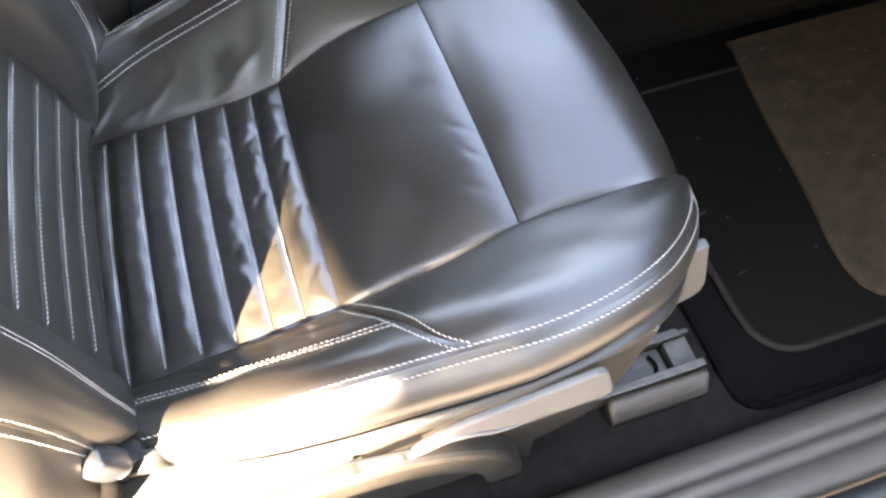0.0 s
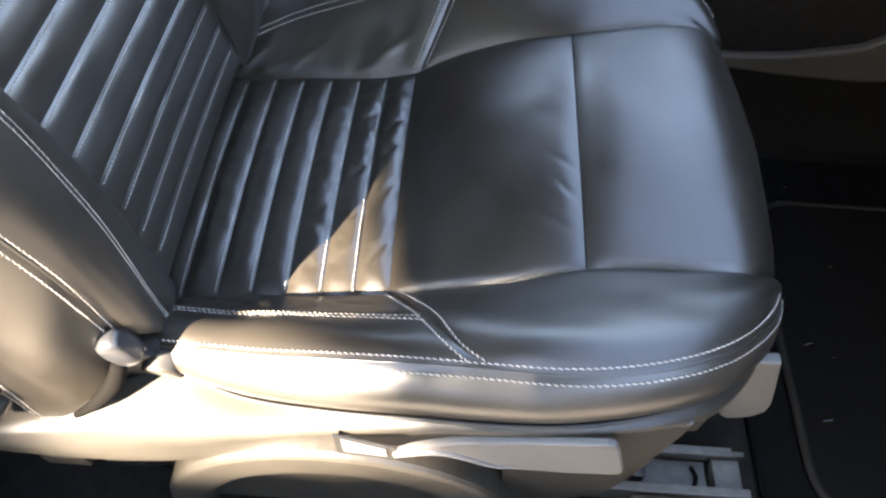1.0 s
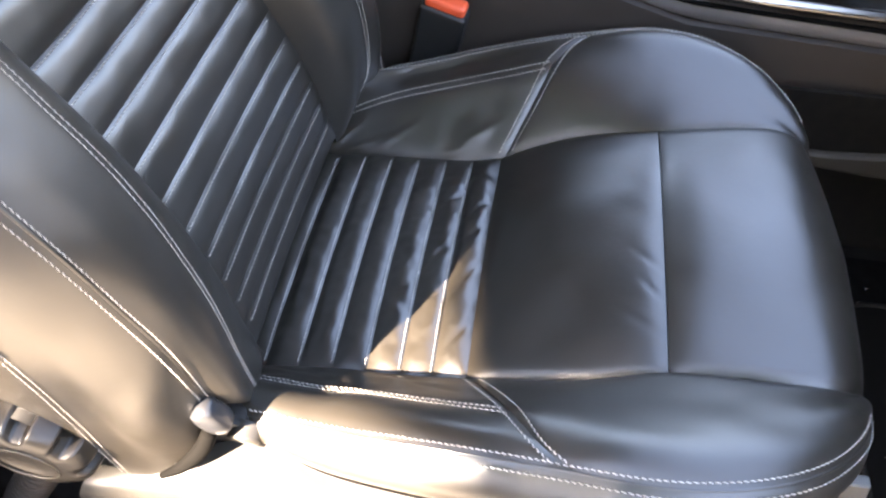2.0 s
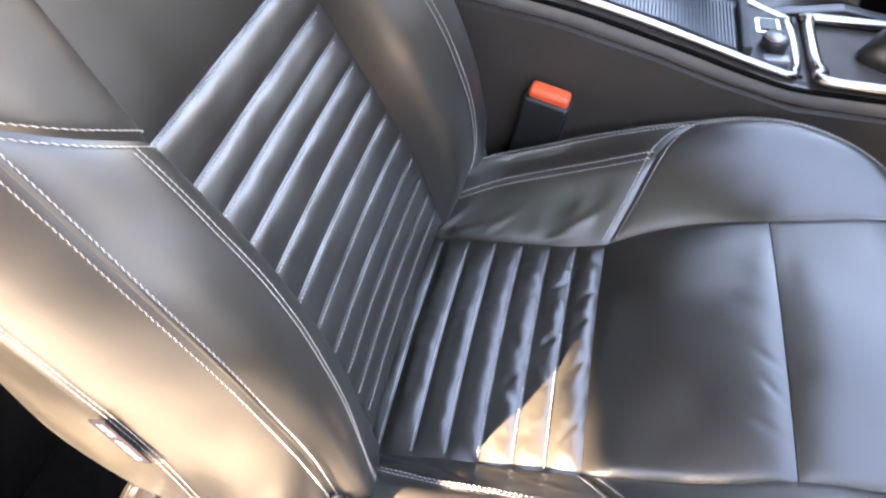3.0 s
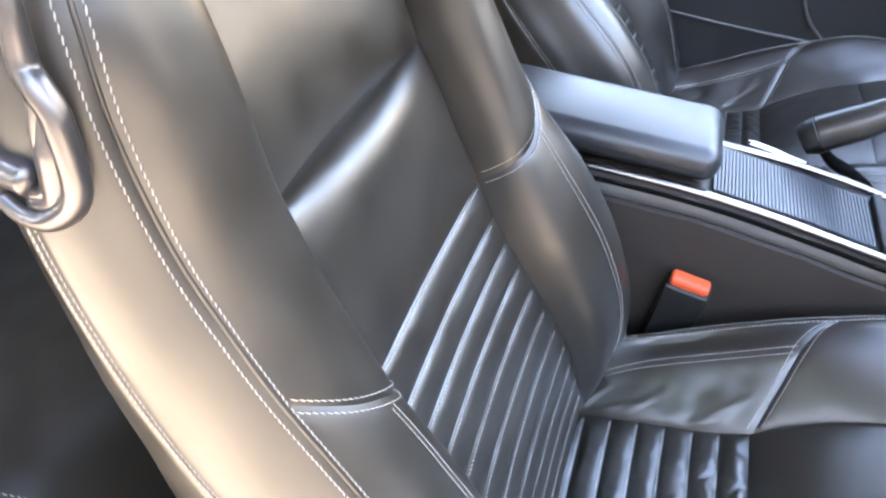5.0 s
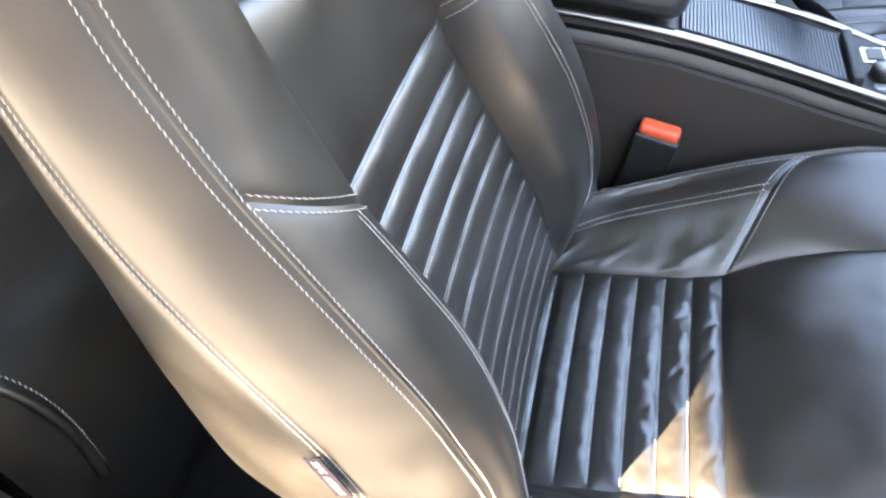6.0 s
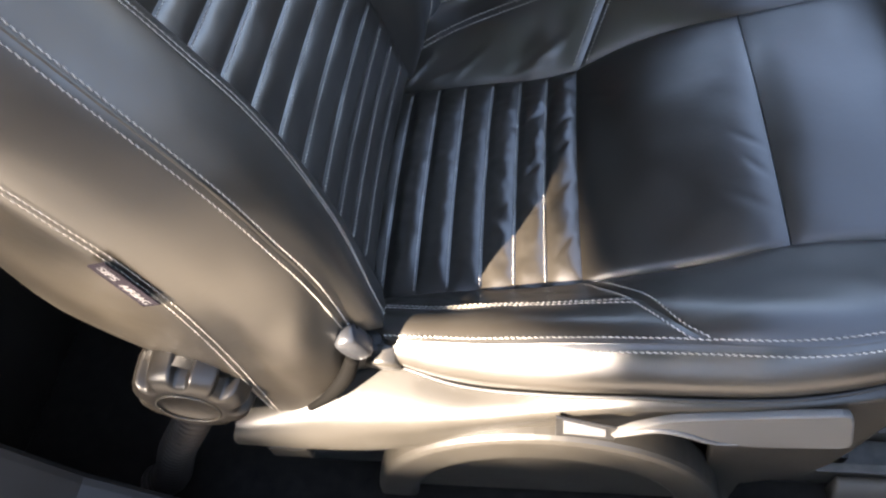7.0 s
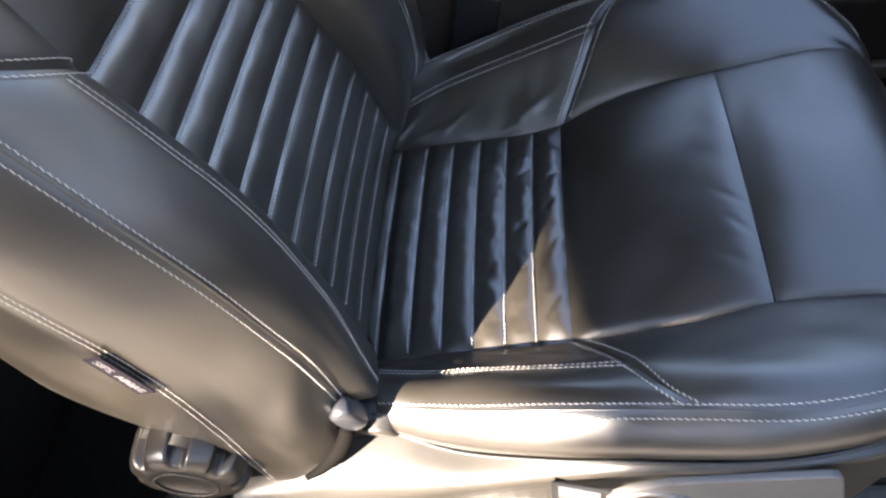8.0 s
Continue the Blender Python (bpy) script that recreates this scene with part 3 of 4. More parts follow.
        s = Sheet([leaned(edge, side), leaned(q1, side), sided(mid, side), sided(q3, side), sided(REAR_SEAM, side)], 90, 30, (0.1, side, 0), amp=0.0015, p=8, rough=0.0008, size=0.1, seed=35 + side)
        s.build("back_side_panel", LEATHER, core)
        lines.append(s.along(0, off=0.006, u0=0.01, u1=1.0))
        fine.append(s.along(1, off=0.003, u0=0.0, u1=1.0))
        rear = cr(REAR_SEAM, 16)
        corner = [(lerp(REAR_X, max(z, 0.398)), lerp(REAR_Y, z), max(z, 0.398)) for _, _, z in rear]
        bulge = lambda w, o: [(p[0] * (1 - w) + q[0] * w, p[1] * (1 - w) + q[1] * w + o, p[2] + (q[2] - p[2]) * (1 - (1 - w) ** 6) + 0.022 * (max(0.0, 0.42 - p[2]) / 0.1) * 4 * w * (1 - w)) for p, q in zip(rear, corner)]
        curl = [(x - 0.016, y - 0.018, z + 0.003) for x, y, z in corner]
        back = [(x - 0.030, y - 0.075, z + 0.006) for x, y, z in corner]
        hind = [(x - 0.036, 0.0, z + 0.008) for x, y, z in corner]
        s = Sheet([sided(g, side) for g in (list(map(tuple, rear)), bulge(0.12, 0.0025), bulge(0.33, 0.004), bulge(0.72, 0.005), corner, curl, back, hind)], 60, 54, (-0.5, side, 0), amp=0.0012, p=8, rough=0.0008, size=0.1, seed=37 + side)
        s.build("back_rear_panel", LEATHER, core)
        fine.append(s.along(0, off=0.005, u0=0.0, u1=1.0))
        tube("piping", leaned([(x, y - 0.001, z) for x, y, z in edge], side), 0.0016, LEATHER, core, n=110)
    stitching(lines, core, pitch=0.0045, gap=0.0003, r=0.00040)
    stitching(fine, core, pitch=0.0045, gap=0.0003, r=0.00032)
    stitching(sewn, core, pitch=0.0046, gap=0.0006, r=0.00045, lift=0.0010)
    return core


seat = empty("car_seat", "black leather front car seat with white double stitching", "car seat", group="front seats")
cushion(seat)
backrest(seat)


def text_mesh(name, body, size, depth, mat, parent, m):
    """Raised lettering in the built-in font, as a mesh laid at m."""
    cu = bpy.data.curves.new(name, "FONT")
    cu.body, cu.size, cu.extrude = body, size, depth
    tmp = bpy.data.objects.new(name, cu)
    scene.collection.objects.link(tmp)
    bpy.context.view_layer.update()
    me = bpy.data.meshes.new_from_object(tmp.evaluated_get(bpy.context.evaluated_depsgraph_get()))
    bpy.data.objects.remove(tmp)
    me.transform(m)
    me.materials.clear()
    me.materials.append(mat)
    ob = new(name, me)
    ob.parent = parent
    return ob


def seat_base(seat):
    """The plastic side cover with its round shield, lever, switch, dial, hinge cap, rails and tag."""
    t0 = [(-0.300, 0.250, 0.306), (-0.25, 0.248, 0.318), (-0.205, 0.238, 0.332), (-0.16, 0.231, 0.339)] + [(x, y + 0.001, z - 0.004) for x, y, z in HEM[1:]]
    t1 = [(-0.305, 0.274, 0.298), (-0.2, 0.268, 0.318), (-0.1, 0.274, 0.336), (0.0, 0.276, 0.364), (0.1, 0.279, 0.384), (0.18, 0.273, 0.388), (0.24, 0.253, 0.380), (0.28, 0.218, 0.369), (0.304, 0.178, 0.356), (0.312, 0.142, 0.342)]
    t2 = [(-0.310, 0.281, 0.282), (-0.2, 0.280, 0.292), (-0.1, 0.275, 0.310), (0.0, 0.268, 0.340), (0.1, 0.262, 0.368), (0.18, 0.258, 0.372), (0.24, 0.250, 0.364), (0.28, 0.214, 0.356), (0.302, 0.176, 0.345), (0.31, 0.142, 0.332)]
    t3 = [(-0.310, 0.276, 0.266), (-0.2, 0.278, 0.268), (-0.1, 0.270, 0.275), (0.0, 0.263, 0.290), (0.1, 0.258, 0.300), (0.18, 0.252, 0.318), (0.235, 0.242, 0.338), (0.275, 0.208, 0.342), (0.297, 0.172, 0.336), (0.305, 0.142, 0.326)]
    t4 = [(x, y - 0.035, z - 0.010) for x, y, z in t3]
    for side in (-1, 1):
        s = Sheet([sided(g, side) for g in (t0, t1, t2, t3, t4)], 90, 30, (0.1, side, 0.2), amp=0.001, p=8)
        trim = s.build("side_trim", PLASTIC, seat, "charcoal plastic cover along the seat's side")
    side = -1
    # round shield below the lever
    def ellipse(rx, rz, a0, a1, k, cx=-0.035, cz=0.128):
        return [(cx + rx * math.cos(radians(a)), cz + rz * math.sin(radians(a))) for a in np.linspace(a0, a1, k)]
    ring = ellipse(0.168, 0.192, 4, 176, 40) + ellipse(0.128, 0.146, 176, 4, 40)
    prism("round_shield", ring, -0.034, PLASTIC, seat, "rounded charcoal plastic shield", bevel=0.010, at=-0.250, segs=4)
    prism("shield_plate", ellipse(0.132, 0.150, 0, 180, 36), -0.012, PLASTIC, seat, bevel=0.003, at=-0.255)
    # skirt given the blackest material to put the shade under the trim into it
    prism("lower_skirt", [(-0.30, 0.262), (-0.15, 0.262), (-0.12, 0.22), (0.10, 0.22), (0.115, 0.30), (-0.05, 0.30), (-0.28, 0.275)], -0.02, RUBBER, seat, bevel=0.004, at=-0.215)
    # height lever and its small window
    lever = [(0.018, 0.338), (0.022, 0.346), (0.032, 0.357), (0.046, 0.367), (0.061, 0.3755), (0.087, 0.3815), (0.124, 0.388), (0.166, 0.394), (0.172, 0.392), (0.1755, 0.386), (0.188, 0.344), (0.188, 0.337), (0.183, 0.333),
             (0.15, 0.330), (0.116, 0.329), (0.094, 0.334), (0.083, 0.342), (0.071, 0.350), (0.058, 0.356), (0.046, 0.357), (0.033, 0.350)]
    arm = prism("height_lever", lever, -0.0065, LEVER, seat, "grey plastic seat height lever", bevel=0.0022, at=-0.2785, segs=3)
    tube("lever_rib", [(0.020, -0.2845, 0.341), (0.033, -0.2852, 0.351), (0.046, -0.2855, 0.358), (0.058, -0.2855, 0.357), (0.071, -0.2855, 0.351), (0.083, -0.2855, 0.343), (0.096, -0.2852, 0.3355), (0.112, -0.2845, 0.332)],
         [0.0016, 0.0024, 0.0026, 0.0026, 0.0024, 0.0022, 0.0018, 0.0008], LEVER, arm, n=60)
    prism("front_skirt", [(0.2300, 0.384), (0.2290, 0.360), (0.2240, 0.318), (0.2180, 0.266), (0.2120, 0.232), (0.200, 0.200), (0.179, 0.183), (0.150, 0.166), (0.150, 0.105), (0.120, 0.105), (0.108, 0.250), (0.100, 0.300), (0.095, 0.365), (0.16, 0.374)], -0.010, PLASTIC, seat, "charcoal plastic skirt behind the lever", bevel=0.003, at=-0.252)
    prism("switch_bezel", [(-0.0242, 0.3665), (0.0215, 0.3475), (0.0215, 0.3225), (-0.0242, 0.3285)], -0.0022, BLACK, seat, bevel=0.0006, at=-0.2795)
    prism("switch_window", [(-0.0185, 0.3625), (0.0135, 0.3465), (0.0142, 0.3325), (-0.0182, 0.3370)], -0.0012, SILVER, seat, "small bright switch window", bevel=0.0004, at=-0.2818)
    # recliner dial
    rows = []
    for r, y, deep in ((0.0440, -0.246, 0.004), (0.0480, -0.250, 0.0075), (0.0488, -0.256, 0.0080), (0.0482, -0.268, 0.0080), (0.0470, -0.2770, 0.0080), (0.0450, -0.2820, 0.0072), (0.0415, -0.2852, 0.0050), (0.0370, -0.2872, 0.0022), (0.0300, -0.2880, 0.0), (0.0255, -0.2885, 0.0), (0.0243, -0.2870, 0.0), (0.0, -0.2870, 0.0)):
        ring = []
        for a in np.linspace(0, 2 * math.pi, 192, endpoint=False):
            c = math.cos(8 * a)
            f = min(1.0, max(0.0, (0.05 - c) / 0.85))
            q = max(r - deep * f * f * (3 - 2 * f), 0.0002)
            ring.append((-0.312 + q * math.cos(a + 0.2), y, 0.372 + q * math.sin(a + 0.2)))
        rows.append(ring)
    knob = loft("recliner_dial", rows, DIAL, seat, "fluted dark brown-grey recliner dial")
    tube("dial_ring", [(-0.312 + 0.0250 * math.cos(a), -0.2885, 0.372 + 0.0250 * math.sin(a)) for a in np.linspace(0, 2 * math.pi, 40)], 0.0009, PLASTIC, knob, n=90, sides=6)
    tube("dial_shaft", [(-0.312, -0.25, 0.372), (-0.312, -0.20, 0.372)], 0.02, BLACK, seat, n=4, sides=16)
    # hinge cap and bracket between cushion and backrest
    bm = bmesh.new()
    bmesh.ops.create_uvsphere(bm, u_segments=28, v_segments=18, radius=1.0)
    for v in bm.verts:
        c = v.co
        q = max(abs(c.x), abs(c.y), abs(c.z)) ** 0.45
        v.co = Vector((c.x / q * 0.0105, c.y / q * 0.011, c.z / q * 0.0185)) if q else c
    bm.transform(pose(-0.180, -0.238, 0.396, 0, -22, 12))
    part("hinge_cap", bm, CAPM, seat, "rounded grey hinge cap", smooth=True)
    prism("hinge_bracket", [(-0.200, 0.372), (-0.165, 0.368), (-0.150, 0.345), (-0.178, 0.322), (-0.22, 0.314), (-0.25, 0.30), (-0.25, 0.33)], 0.02, BLACK, seat, bevel=0.004, at=-0.232)
    # black tube stands in for the dark gap between backrest foot and trim
    tube("hinge_gap_strip", [(-0.182, -0.246, 0.384), (-0.192, -0.252, 0.362), (-0.210, -0.261, 0.342), (-0.228, -0.267, 0.330)], [0.006, 0.0070, 0.0055, 0.003], RUBBER, seat, "black strip for the dark gap under the backrest's foot", n=40, sides=12)
    tube("hinge_boss", [(-0.164, -0.222, 0.354), (-0.165, -0.237, 0.350)], [0.016, 0.015], PLASTIC, seat, "round charcoal hinge boss", n=6, sides=28)
    # front end of the cushion frame
    prism("cushion_tongue", [(0.280, 0.375), (0.307, 0.375), (0.321, 0.330), (0.331, 0.296), (0.332, 0.282), (0.326, 0.271), (0.316, 0.265), (0.304, 0.262), (0.297, 0.268), (0.290, 0.310)], 0.010, GREY, seat, "grey plastic end under the cushion's front", bevel=0.003, at=-0.205, segs=3)
    prism("seat_pan", [(-0.22, 0.27), (0.27, 0.32), (0.27, 0.285), (0.05, 0.22), (-0.22, 0.20)], 0.46, BLACK, seat, bevel=0.01, at=-0.23)
    for side in (-1, 1):
        y = side * 0.222
        out, inn = (y - 0.014, y + 0.027) if side < 0 else (y + 0.014, y - 0.027)
        lo, hi = min(out, inn), max(out, inn)
        rail = box("seat_rail", (-0.30, lo, 0.10), (0.366, hi, 0.118), STEEL, seat, "zinc-plated steel seat rail", bevel=0.002)
        for w in (out, inn):
            box("rail_wall", (-0.30, w - 0.0025, 0.1185), (0.366, w + 0.0025, 0.147), STEEL, rail, bevel=0.001)
            box("rail_lip", (-0.30, w - 0.0045, 0.1475), (0.364 - 0.012 * (w == inn), w + 0.0045, 0.151), RAIL, rail, "bright worn steel lip", bevel=0.001)
        box("rail_slide", (-0.26, lo + 0.010, 0.119), (0.262, hi - 0.010, 0.150), BLACK, rail, bevel=0.003)
        box("rail_end", (0.334, lo + 0.004, 0.1185), (0.362, hi - 0.004, 0.140), RAIL, rail, bevel=0.002)
        box("rail_bed", (0.262, lo + 0.004, 0.1185), (0.330, hi - 0.004, 0.128), RAIL, rail, bevel=0.0015)
        tube("rail_bolt", [(0.276, y + 0.006, 0.129), (0.276, y + 0.006, 0.139)], 0.0075, STEEL, rail, n=3, sides=12)
        tube("rail_hole", [(0.297, y + 0.006, 0.1282), (0.297, y + 0.006, 0.1290)], 0.0085, RUST, rail, "rusty round hole", n=2, sides=18)
        tube("rail_hole", [(0.316, y + 0.006, 0.1282), (0.316, y + 0.006, 0.1290)], 0.0045, RUBBER, rail, n=2, sides=14)
        tube("rail_spring", [(0.314, y - 0.008, 0.1300), (0.318, y + 0.004, 0.1325), (0.315, y + 0.016, 0.1300)], 0.0022, RUBBER, rail, n=12, sides=8)
        k = -1 if side < 0 else 1
        cover = [(out + k * 0.004, 0.137), (out + k * 0.012, 0.136), (out + k * 0.024, 0.112), (out + k * 0.026, 0.100), (out + k * 0.004, 0.100)]
        loft("rail_cover", [[(x, a, b) for a, b in cover] for x in (0.250, 0.253, 0.30, 0.365, 0.368)], SILLM, rail, "matte brown-grey rail cover")
        for x0, x1 in ((-0.24, -0.16), (0.10, 0.18)):
            prism("seat_leg", [(x0, 0.12), (x1, 0.12), (x1 + 0.02, 0.27), (x0 - 0.02, 0.27)], 0.016, BLACK, seat, bevel=0.003, at=y - 0.008)
    box("trim_tab", (-0.292, -0.276, 0.226), (-0.252, -0.262, 0.250), PLASTIC, seat, bevel=0.003)
    # airbag tag sewn into the rear seam
    d = Vector((0.0140, -0.001, -0.046)).normalized()
    n = Vector((-0.07, -1.0, 0.0)).normalized()
    up = n.cross(d).normalized()
    n = d.cross(up)
    m = Matrix((d, up, n)).transposed().to_4x4()
    m.translation = Vector((-0.2848, -0.2752, 0.5610))
    bm = bmesh.new()
    bmesh.ops.create_cube(bm, size=1.0)
    for v in bm.verts:
        v.co = Vector(((v.co.x + 0.5) * 0.0475, (v.co.y - 0.5) * 0.0150, v.co.z * 0.0012))
    bmesh.ops.bevel(bm, geom=bm.edges[:], offset=0.0003, segments=1, affect="EDGES")
    bm.transform(m)
    tag = part("airbag_tag", bm, TAGM, seat, "dark woven airbag tag with white letters")
    text_mesh("tag_letters", "AIRBAG", 0.0086, 0.0002, TAGW, tag, m @ pose(0.0220, -0.0106, 0.0008) @ Matrix.Diagonal((0.76, 1.02, 1, 1)))
    text_mesh("tag_letters", "SIPS", 0.0098, 0.0002, TAGW, tag, m @ pose(0.0026, -0.0100, 0.0008) @ Matrix.Diagonal((0.88, 0.92, 1, 1)))
    # belt guide on the shoulder
    guide = tube("belt_guide", [(-0.346, -0.240, 0.985), (-0.347, -0.244, 0.962), (-0.350, -0.246, 0.944), (-0.3465, -0.248, 0.936), (-0.343, -0.249, 0.926), (-0.3432, -0.250, 0.914), (-0.3445, -0.251, 0.902), (-0.3468, -0.252, 0.892),
                  (-0.352, -0.253, 0.884), (-0.361, -0.254, 0.878), (-0.371, -0.255, 0.875), (-0.382, -0.255, 0.877), (-0.391, -0.254, 0.884)], [0.0050, 0.0050, 0.0052, 0.0058, 0.0062, 0.0062, 0.0062, 0.0062, 0.0062, 0.0060, 0.0055, 0.005, 0.0045], GUIDE, seat, "satin metal belt guide", n=90, sides=16)
    tube("guide_rim", [(-0.356, -0.243, 0.940), (-0.354, -0.246, 0.929), (-0.358, -0.248, 0.915), (-0.3615, -0.249, 0.903), (-0.3635, -0.250, 0.893), (-0.368, -0.251, 0.887), (-0.378, -0.251, 0.887)], 0.0036, GUIDE, guide, n=50, sides=12)
    tube("guide_plate", [(-0.352, -0.244, 0.925), (-0.357, -0.246, 0.905), (-0.364, -0.248, 0.884), (-0.378, -0.249, 0.880)], [0.005, 0.008, 0.008, 0.006], GUIDE, guide, n=24, sides=12)
    tube("guide_bar", [(-0.420, -0.243, 0.908), (-0.395, -0.247, 0.899), (-0.372, -0.250, 0.892)], [0.010, 0.0095, 0.008], GUIDE, guide, n=16, sides=14)
    # trunking below the dial
    path = list(cr([(-0.335, -0.245, 0.32), (-0.362, -0.258, 0.27), (-0.405, -0.266, 0.205), (-0.442, -0.272, 0.135), (-0.470, -0.276, 0.112)], 61))
    tube("cable_trunk", path, [0.0165 + 0.003 * q + (0.0012 if k % 2 else 0.0) for k, q in enumerate(np.linspace(0, 1, 61))], CONSOLE, seat, "black ribbed cable trunk", n=180, sides=14)


seat_base(seat)
FAR = Matrix.Translation((0.02, 0.82, -0.008)) @ Matrix.Diagonal((1, -1, 1, 1))

far_seat = copy_thing(seat, FAR)
for o in far_seat.children:
    if o.name.startswith("backrest"):
        o.matrix_local = pose(-0.2, 0, 0.38) @ pose(0, 0, 0, 0, -7.5, 0) @ pose(0.2, 0, -0.38)
far_seat["label"] = "black leather front car seat beyond the centre console"


# ---- centre console ----
def top_z(x):
    return float(np.interp(x, [-0.62, -0.205, -0.087, 0.04, 0.10, 0.18, 0.22], [0.625, 0.560, 0.538, 0.500, 0.478, 0.455, 0.444]))


def console():
    root = empty("centre_console", "charcoal centre console with satin chrome frames and a ribbed shutter", "console", (0, 0, 0))
    xs = [-0.62, -0.30, -0.205, -0.087, 0.0, 0.04, 0.10, 0.19, 0.30, 0.45, 0.62]
    rows = []
    for x in xs:
        z = top_z(x) if x < 0.2 else 0.452 - 0.06 * (x - 0.2)
        rows.append([(x, 0.292, 0.10), (x, 0.298, z - 0.10), (x, 0.303, z - 0.034), (x, 0.311, z - 0.030), (x, 0.312, z - 0.006), (x, 0.318, z - 0.002),
                     (x, 0.462, z - 0.002), (x, 0.470, z - 0.006), (x, 0.470, z - 0.034), (x, 0.480, z - 0.10), (x, 0.485, 0.10)])
    knee = [(0.28, 0.262), (0.40, 0.252), (0.46, 0.246), (0.565, 0.243), (0.64, 0.252), (0.78, 0.27), (0.78, 0.43), (0.67, 0.41), (0.60, 0.34), (0.54, 0.297), (0.46, 0.279), (0.40, 0.274), (0.28, 0.276)]
    prism("knee_panel", knee, -0.014, SILLM, root, "dark brown plastic knee panel", bevel=0.006, at=0.286, segs=3)
    body = loft("console_body", rows, CONSOLE, root)
    for p in body.data.polygons:
        p.use_smooth = False
    box("console_carpet", (0.26, 0.284, 0.101), (1.28, 0.2905, 0.36), CARPET, root, "black carpet lining along the footwell", bevel=0.002)
    # bright frame round the shutter
    ring = [(-0.42, 0.318), (-0.10, 0.318), (0.160, 0.316), (0.178, 0.322), (0.186, 0.340), (0.188, 0.400), (0.184, 0.436), (0.170, 0.450), (0.0, 0.455), (-0.42, 0.458)]
    tube("chrome_frame", [(x, y, top_z(x) + 0.001) for x, y in ring], 0.0060, SATIN, root, "satin chrome frame", n=140, sides=10, squash=0.8)
    box("frame_floor", (-0.1, 0.322, -0.004), (0.20, 0.450, 0.0), BLACK, root, bevel=0, m=Matrix.Translation((0, 0, top_z(0) - 0.003)) @ pose(0, 0, 0, 0, 16, 0))
    n = 44
    for k in range(n):
        x = -0.072 + k * 0.0043
        box("shutter_slat", (-0.0018, 0.328, -0.001), (0.0018, 0.432, 0.001), SHUTTER, root, bevel=0.0005, segs=1, m=Matrix.Translation((x, 0, top_z(x) + 0.0045)) @ pose(0, 0, 0, 0, 17, 0))
    box("shutter_grip", (0.120, 0.324, -0.004), (0.132, 0.436, 0.012), BLACK, root, bevel=0.003, m=Matrix.Translation((0, 0, top_z(0.126) + 0.002)))
    box("cup_frame", (0.138, 0.330, -0.004), (0.176, 0.344, 0.006), SILVER, root, bevel=0.003, m=Matrix.Translation((0, 0, top_z(0.157) - 0.001)))
    switch = box("drive_switch", (0.142, 0.386, -0.004), (0.172, 0.422, 0.008), CHROME, root, "black switch in a chrome frame", bevel=0.003, m=Matrix.Translation((0, 0, top_z(0.157) - 0.001)))
    box("switch_key", (0.147, 0.391, 0.004), (0.167, 0.417, 0.0095), DIAL, switch, bevel=0.002, m=Matrix.Translation((0, 0, top_z(0.157) - 0.001)))
    socket = tube("power_socket", [(0.160, 0.362, top_z(0.16) - 0.006), (0.161, 0.362, top_z(0.16) + 0.016)], 0.0150, BLACK, root, "black round power socket plug", n=6, sides=24)
    tube("socket_cap", [(0.161, 0.362, top_z(0.16) + 0.0165), (0.1612, 0.362, top_z(0.16) + 0.020)], [0.0140, 0.0115], SILVER, socket, n=4, sides=24)
    fas = []
    for x in np.linspace(-0.40, 0.60, 24):
        z = top_z(x) if x < 0.2 else 0.452 - 0.06 * (x - 0.2)
        fas.append([(x, 0.3135, z - 0.007), (x, 0.3105, z - 0.008), (x, 0.3085, z - 0.018), (x, 0.3075, z - 0.029), (x, 0.312, z - 0.030)])
    loft("side_fascia", fas, FASCIA, root, "taupe satin strip along the console's upper edge")
    # solid black tube painted in for the shadow between chrome and fascia
    tube("chrome_gap", [(x, 0.3088, (top_z(x) if x < 0.2 else 0.452 - 0.06 * (x - 0.2)) - 0.0095) for x in np.linspace(-0.42, 0.60, 18)], 0.0032, RUBBER, root, "black strip standing in for the shadow gap under the chrome", n=80, sides=8)
    # side pull beside the shutter
    tube("side_pull", [(-0.034, 0.470, 0.523), (-0.02, 0.469, 0.521), (0.03, 0.463, 0.506), (0.042, 0.462, 0.502)], 0.005, CHROME, root, n=20, sides=8)
    # gear lever surround
    ring = [(0.215, 0.330), (0.206, 0.322), (0.214, 0.312), (0.26, 0.310), (0.40, 0.312), (0.52, 0.318), (0.53, 0.33), (0.53, 0.44), (0.51, 0.452), (0.23, 0.452), (0.212, 0.446), (0.208, 0.42), (0.208, 0.34), (0.215, 0.330)]
    tube("gear_frame", [(x, y, 0.456 - 0.06 * (x - 0.2)) for x, y in ring], 0.0075, DARKCHROME, root, "dark satin gear lever frame", n=160, sides=10, squash=0.9)
    box("gear_plate", (0.212, 0.316, 0.428), (0.525, 0.448, 0.440), SILVER, root, bevel=0.002)
    rows = []
    for k, (r, z) in enumerate(((1.0, 0.438), (0.97, 0.456), (0.80, 0.480), (0.72, 0.490), (0.52, 0.510), (0.44, 0.520), (0.28, 0.545), (0.22, 0.565))):
        rows.append([(0.365 + 0.105 * r * math.cos(a) * (1 + 0.07 * math.sin(6 * a + k)), 0.385 + 0.052 * r * math.sin(a) * (1 + 0.07 * math.sin(5 * a - k)), z + 0.004 * math.sin(7 * a + 2 * k)) for a in np.linspace(0, 2 * math.pi, 40, endpoint=False)])
    loft("gear_gaiter", rows, LEATHER, root, "soft folded leather gear gaiter")
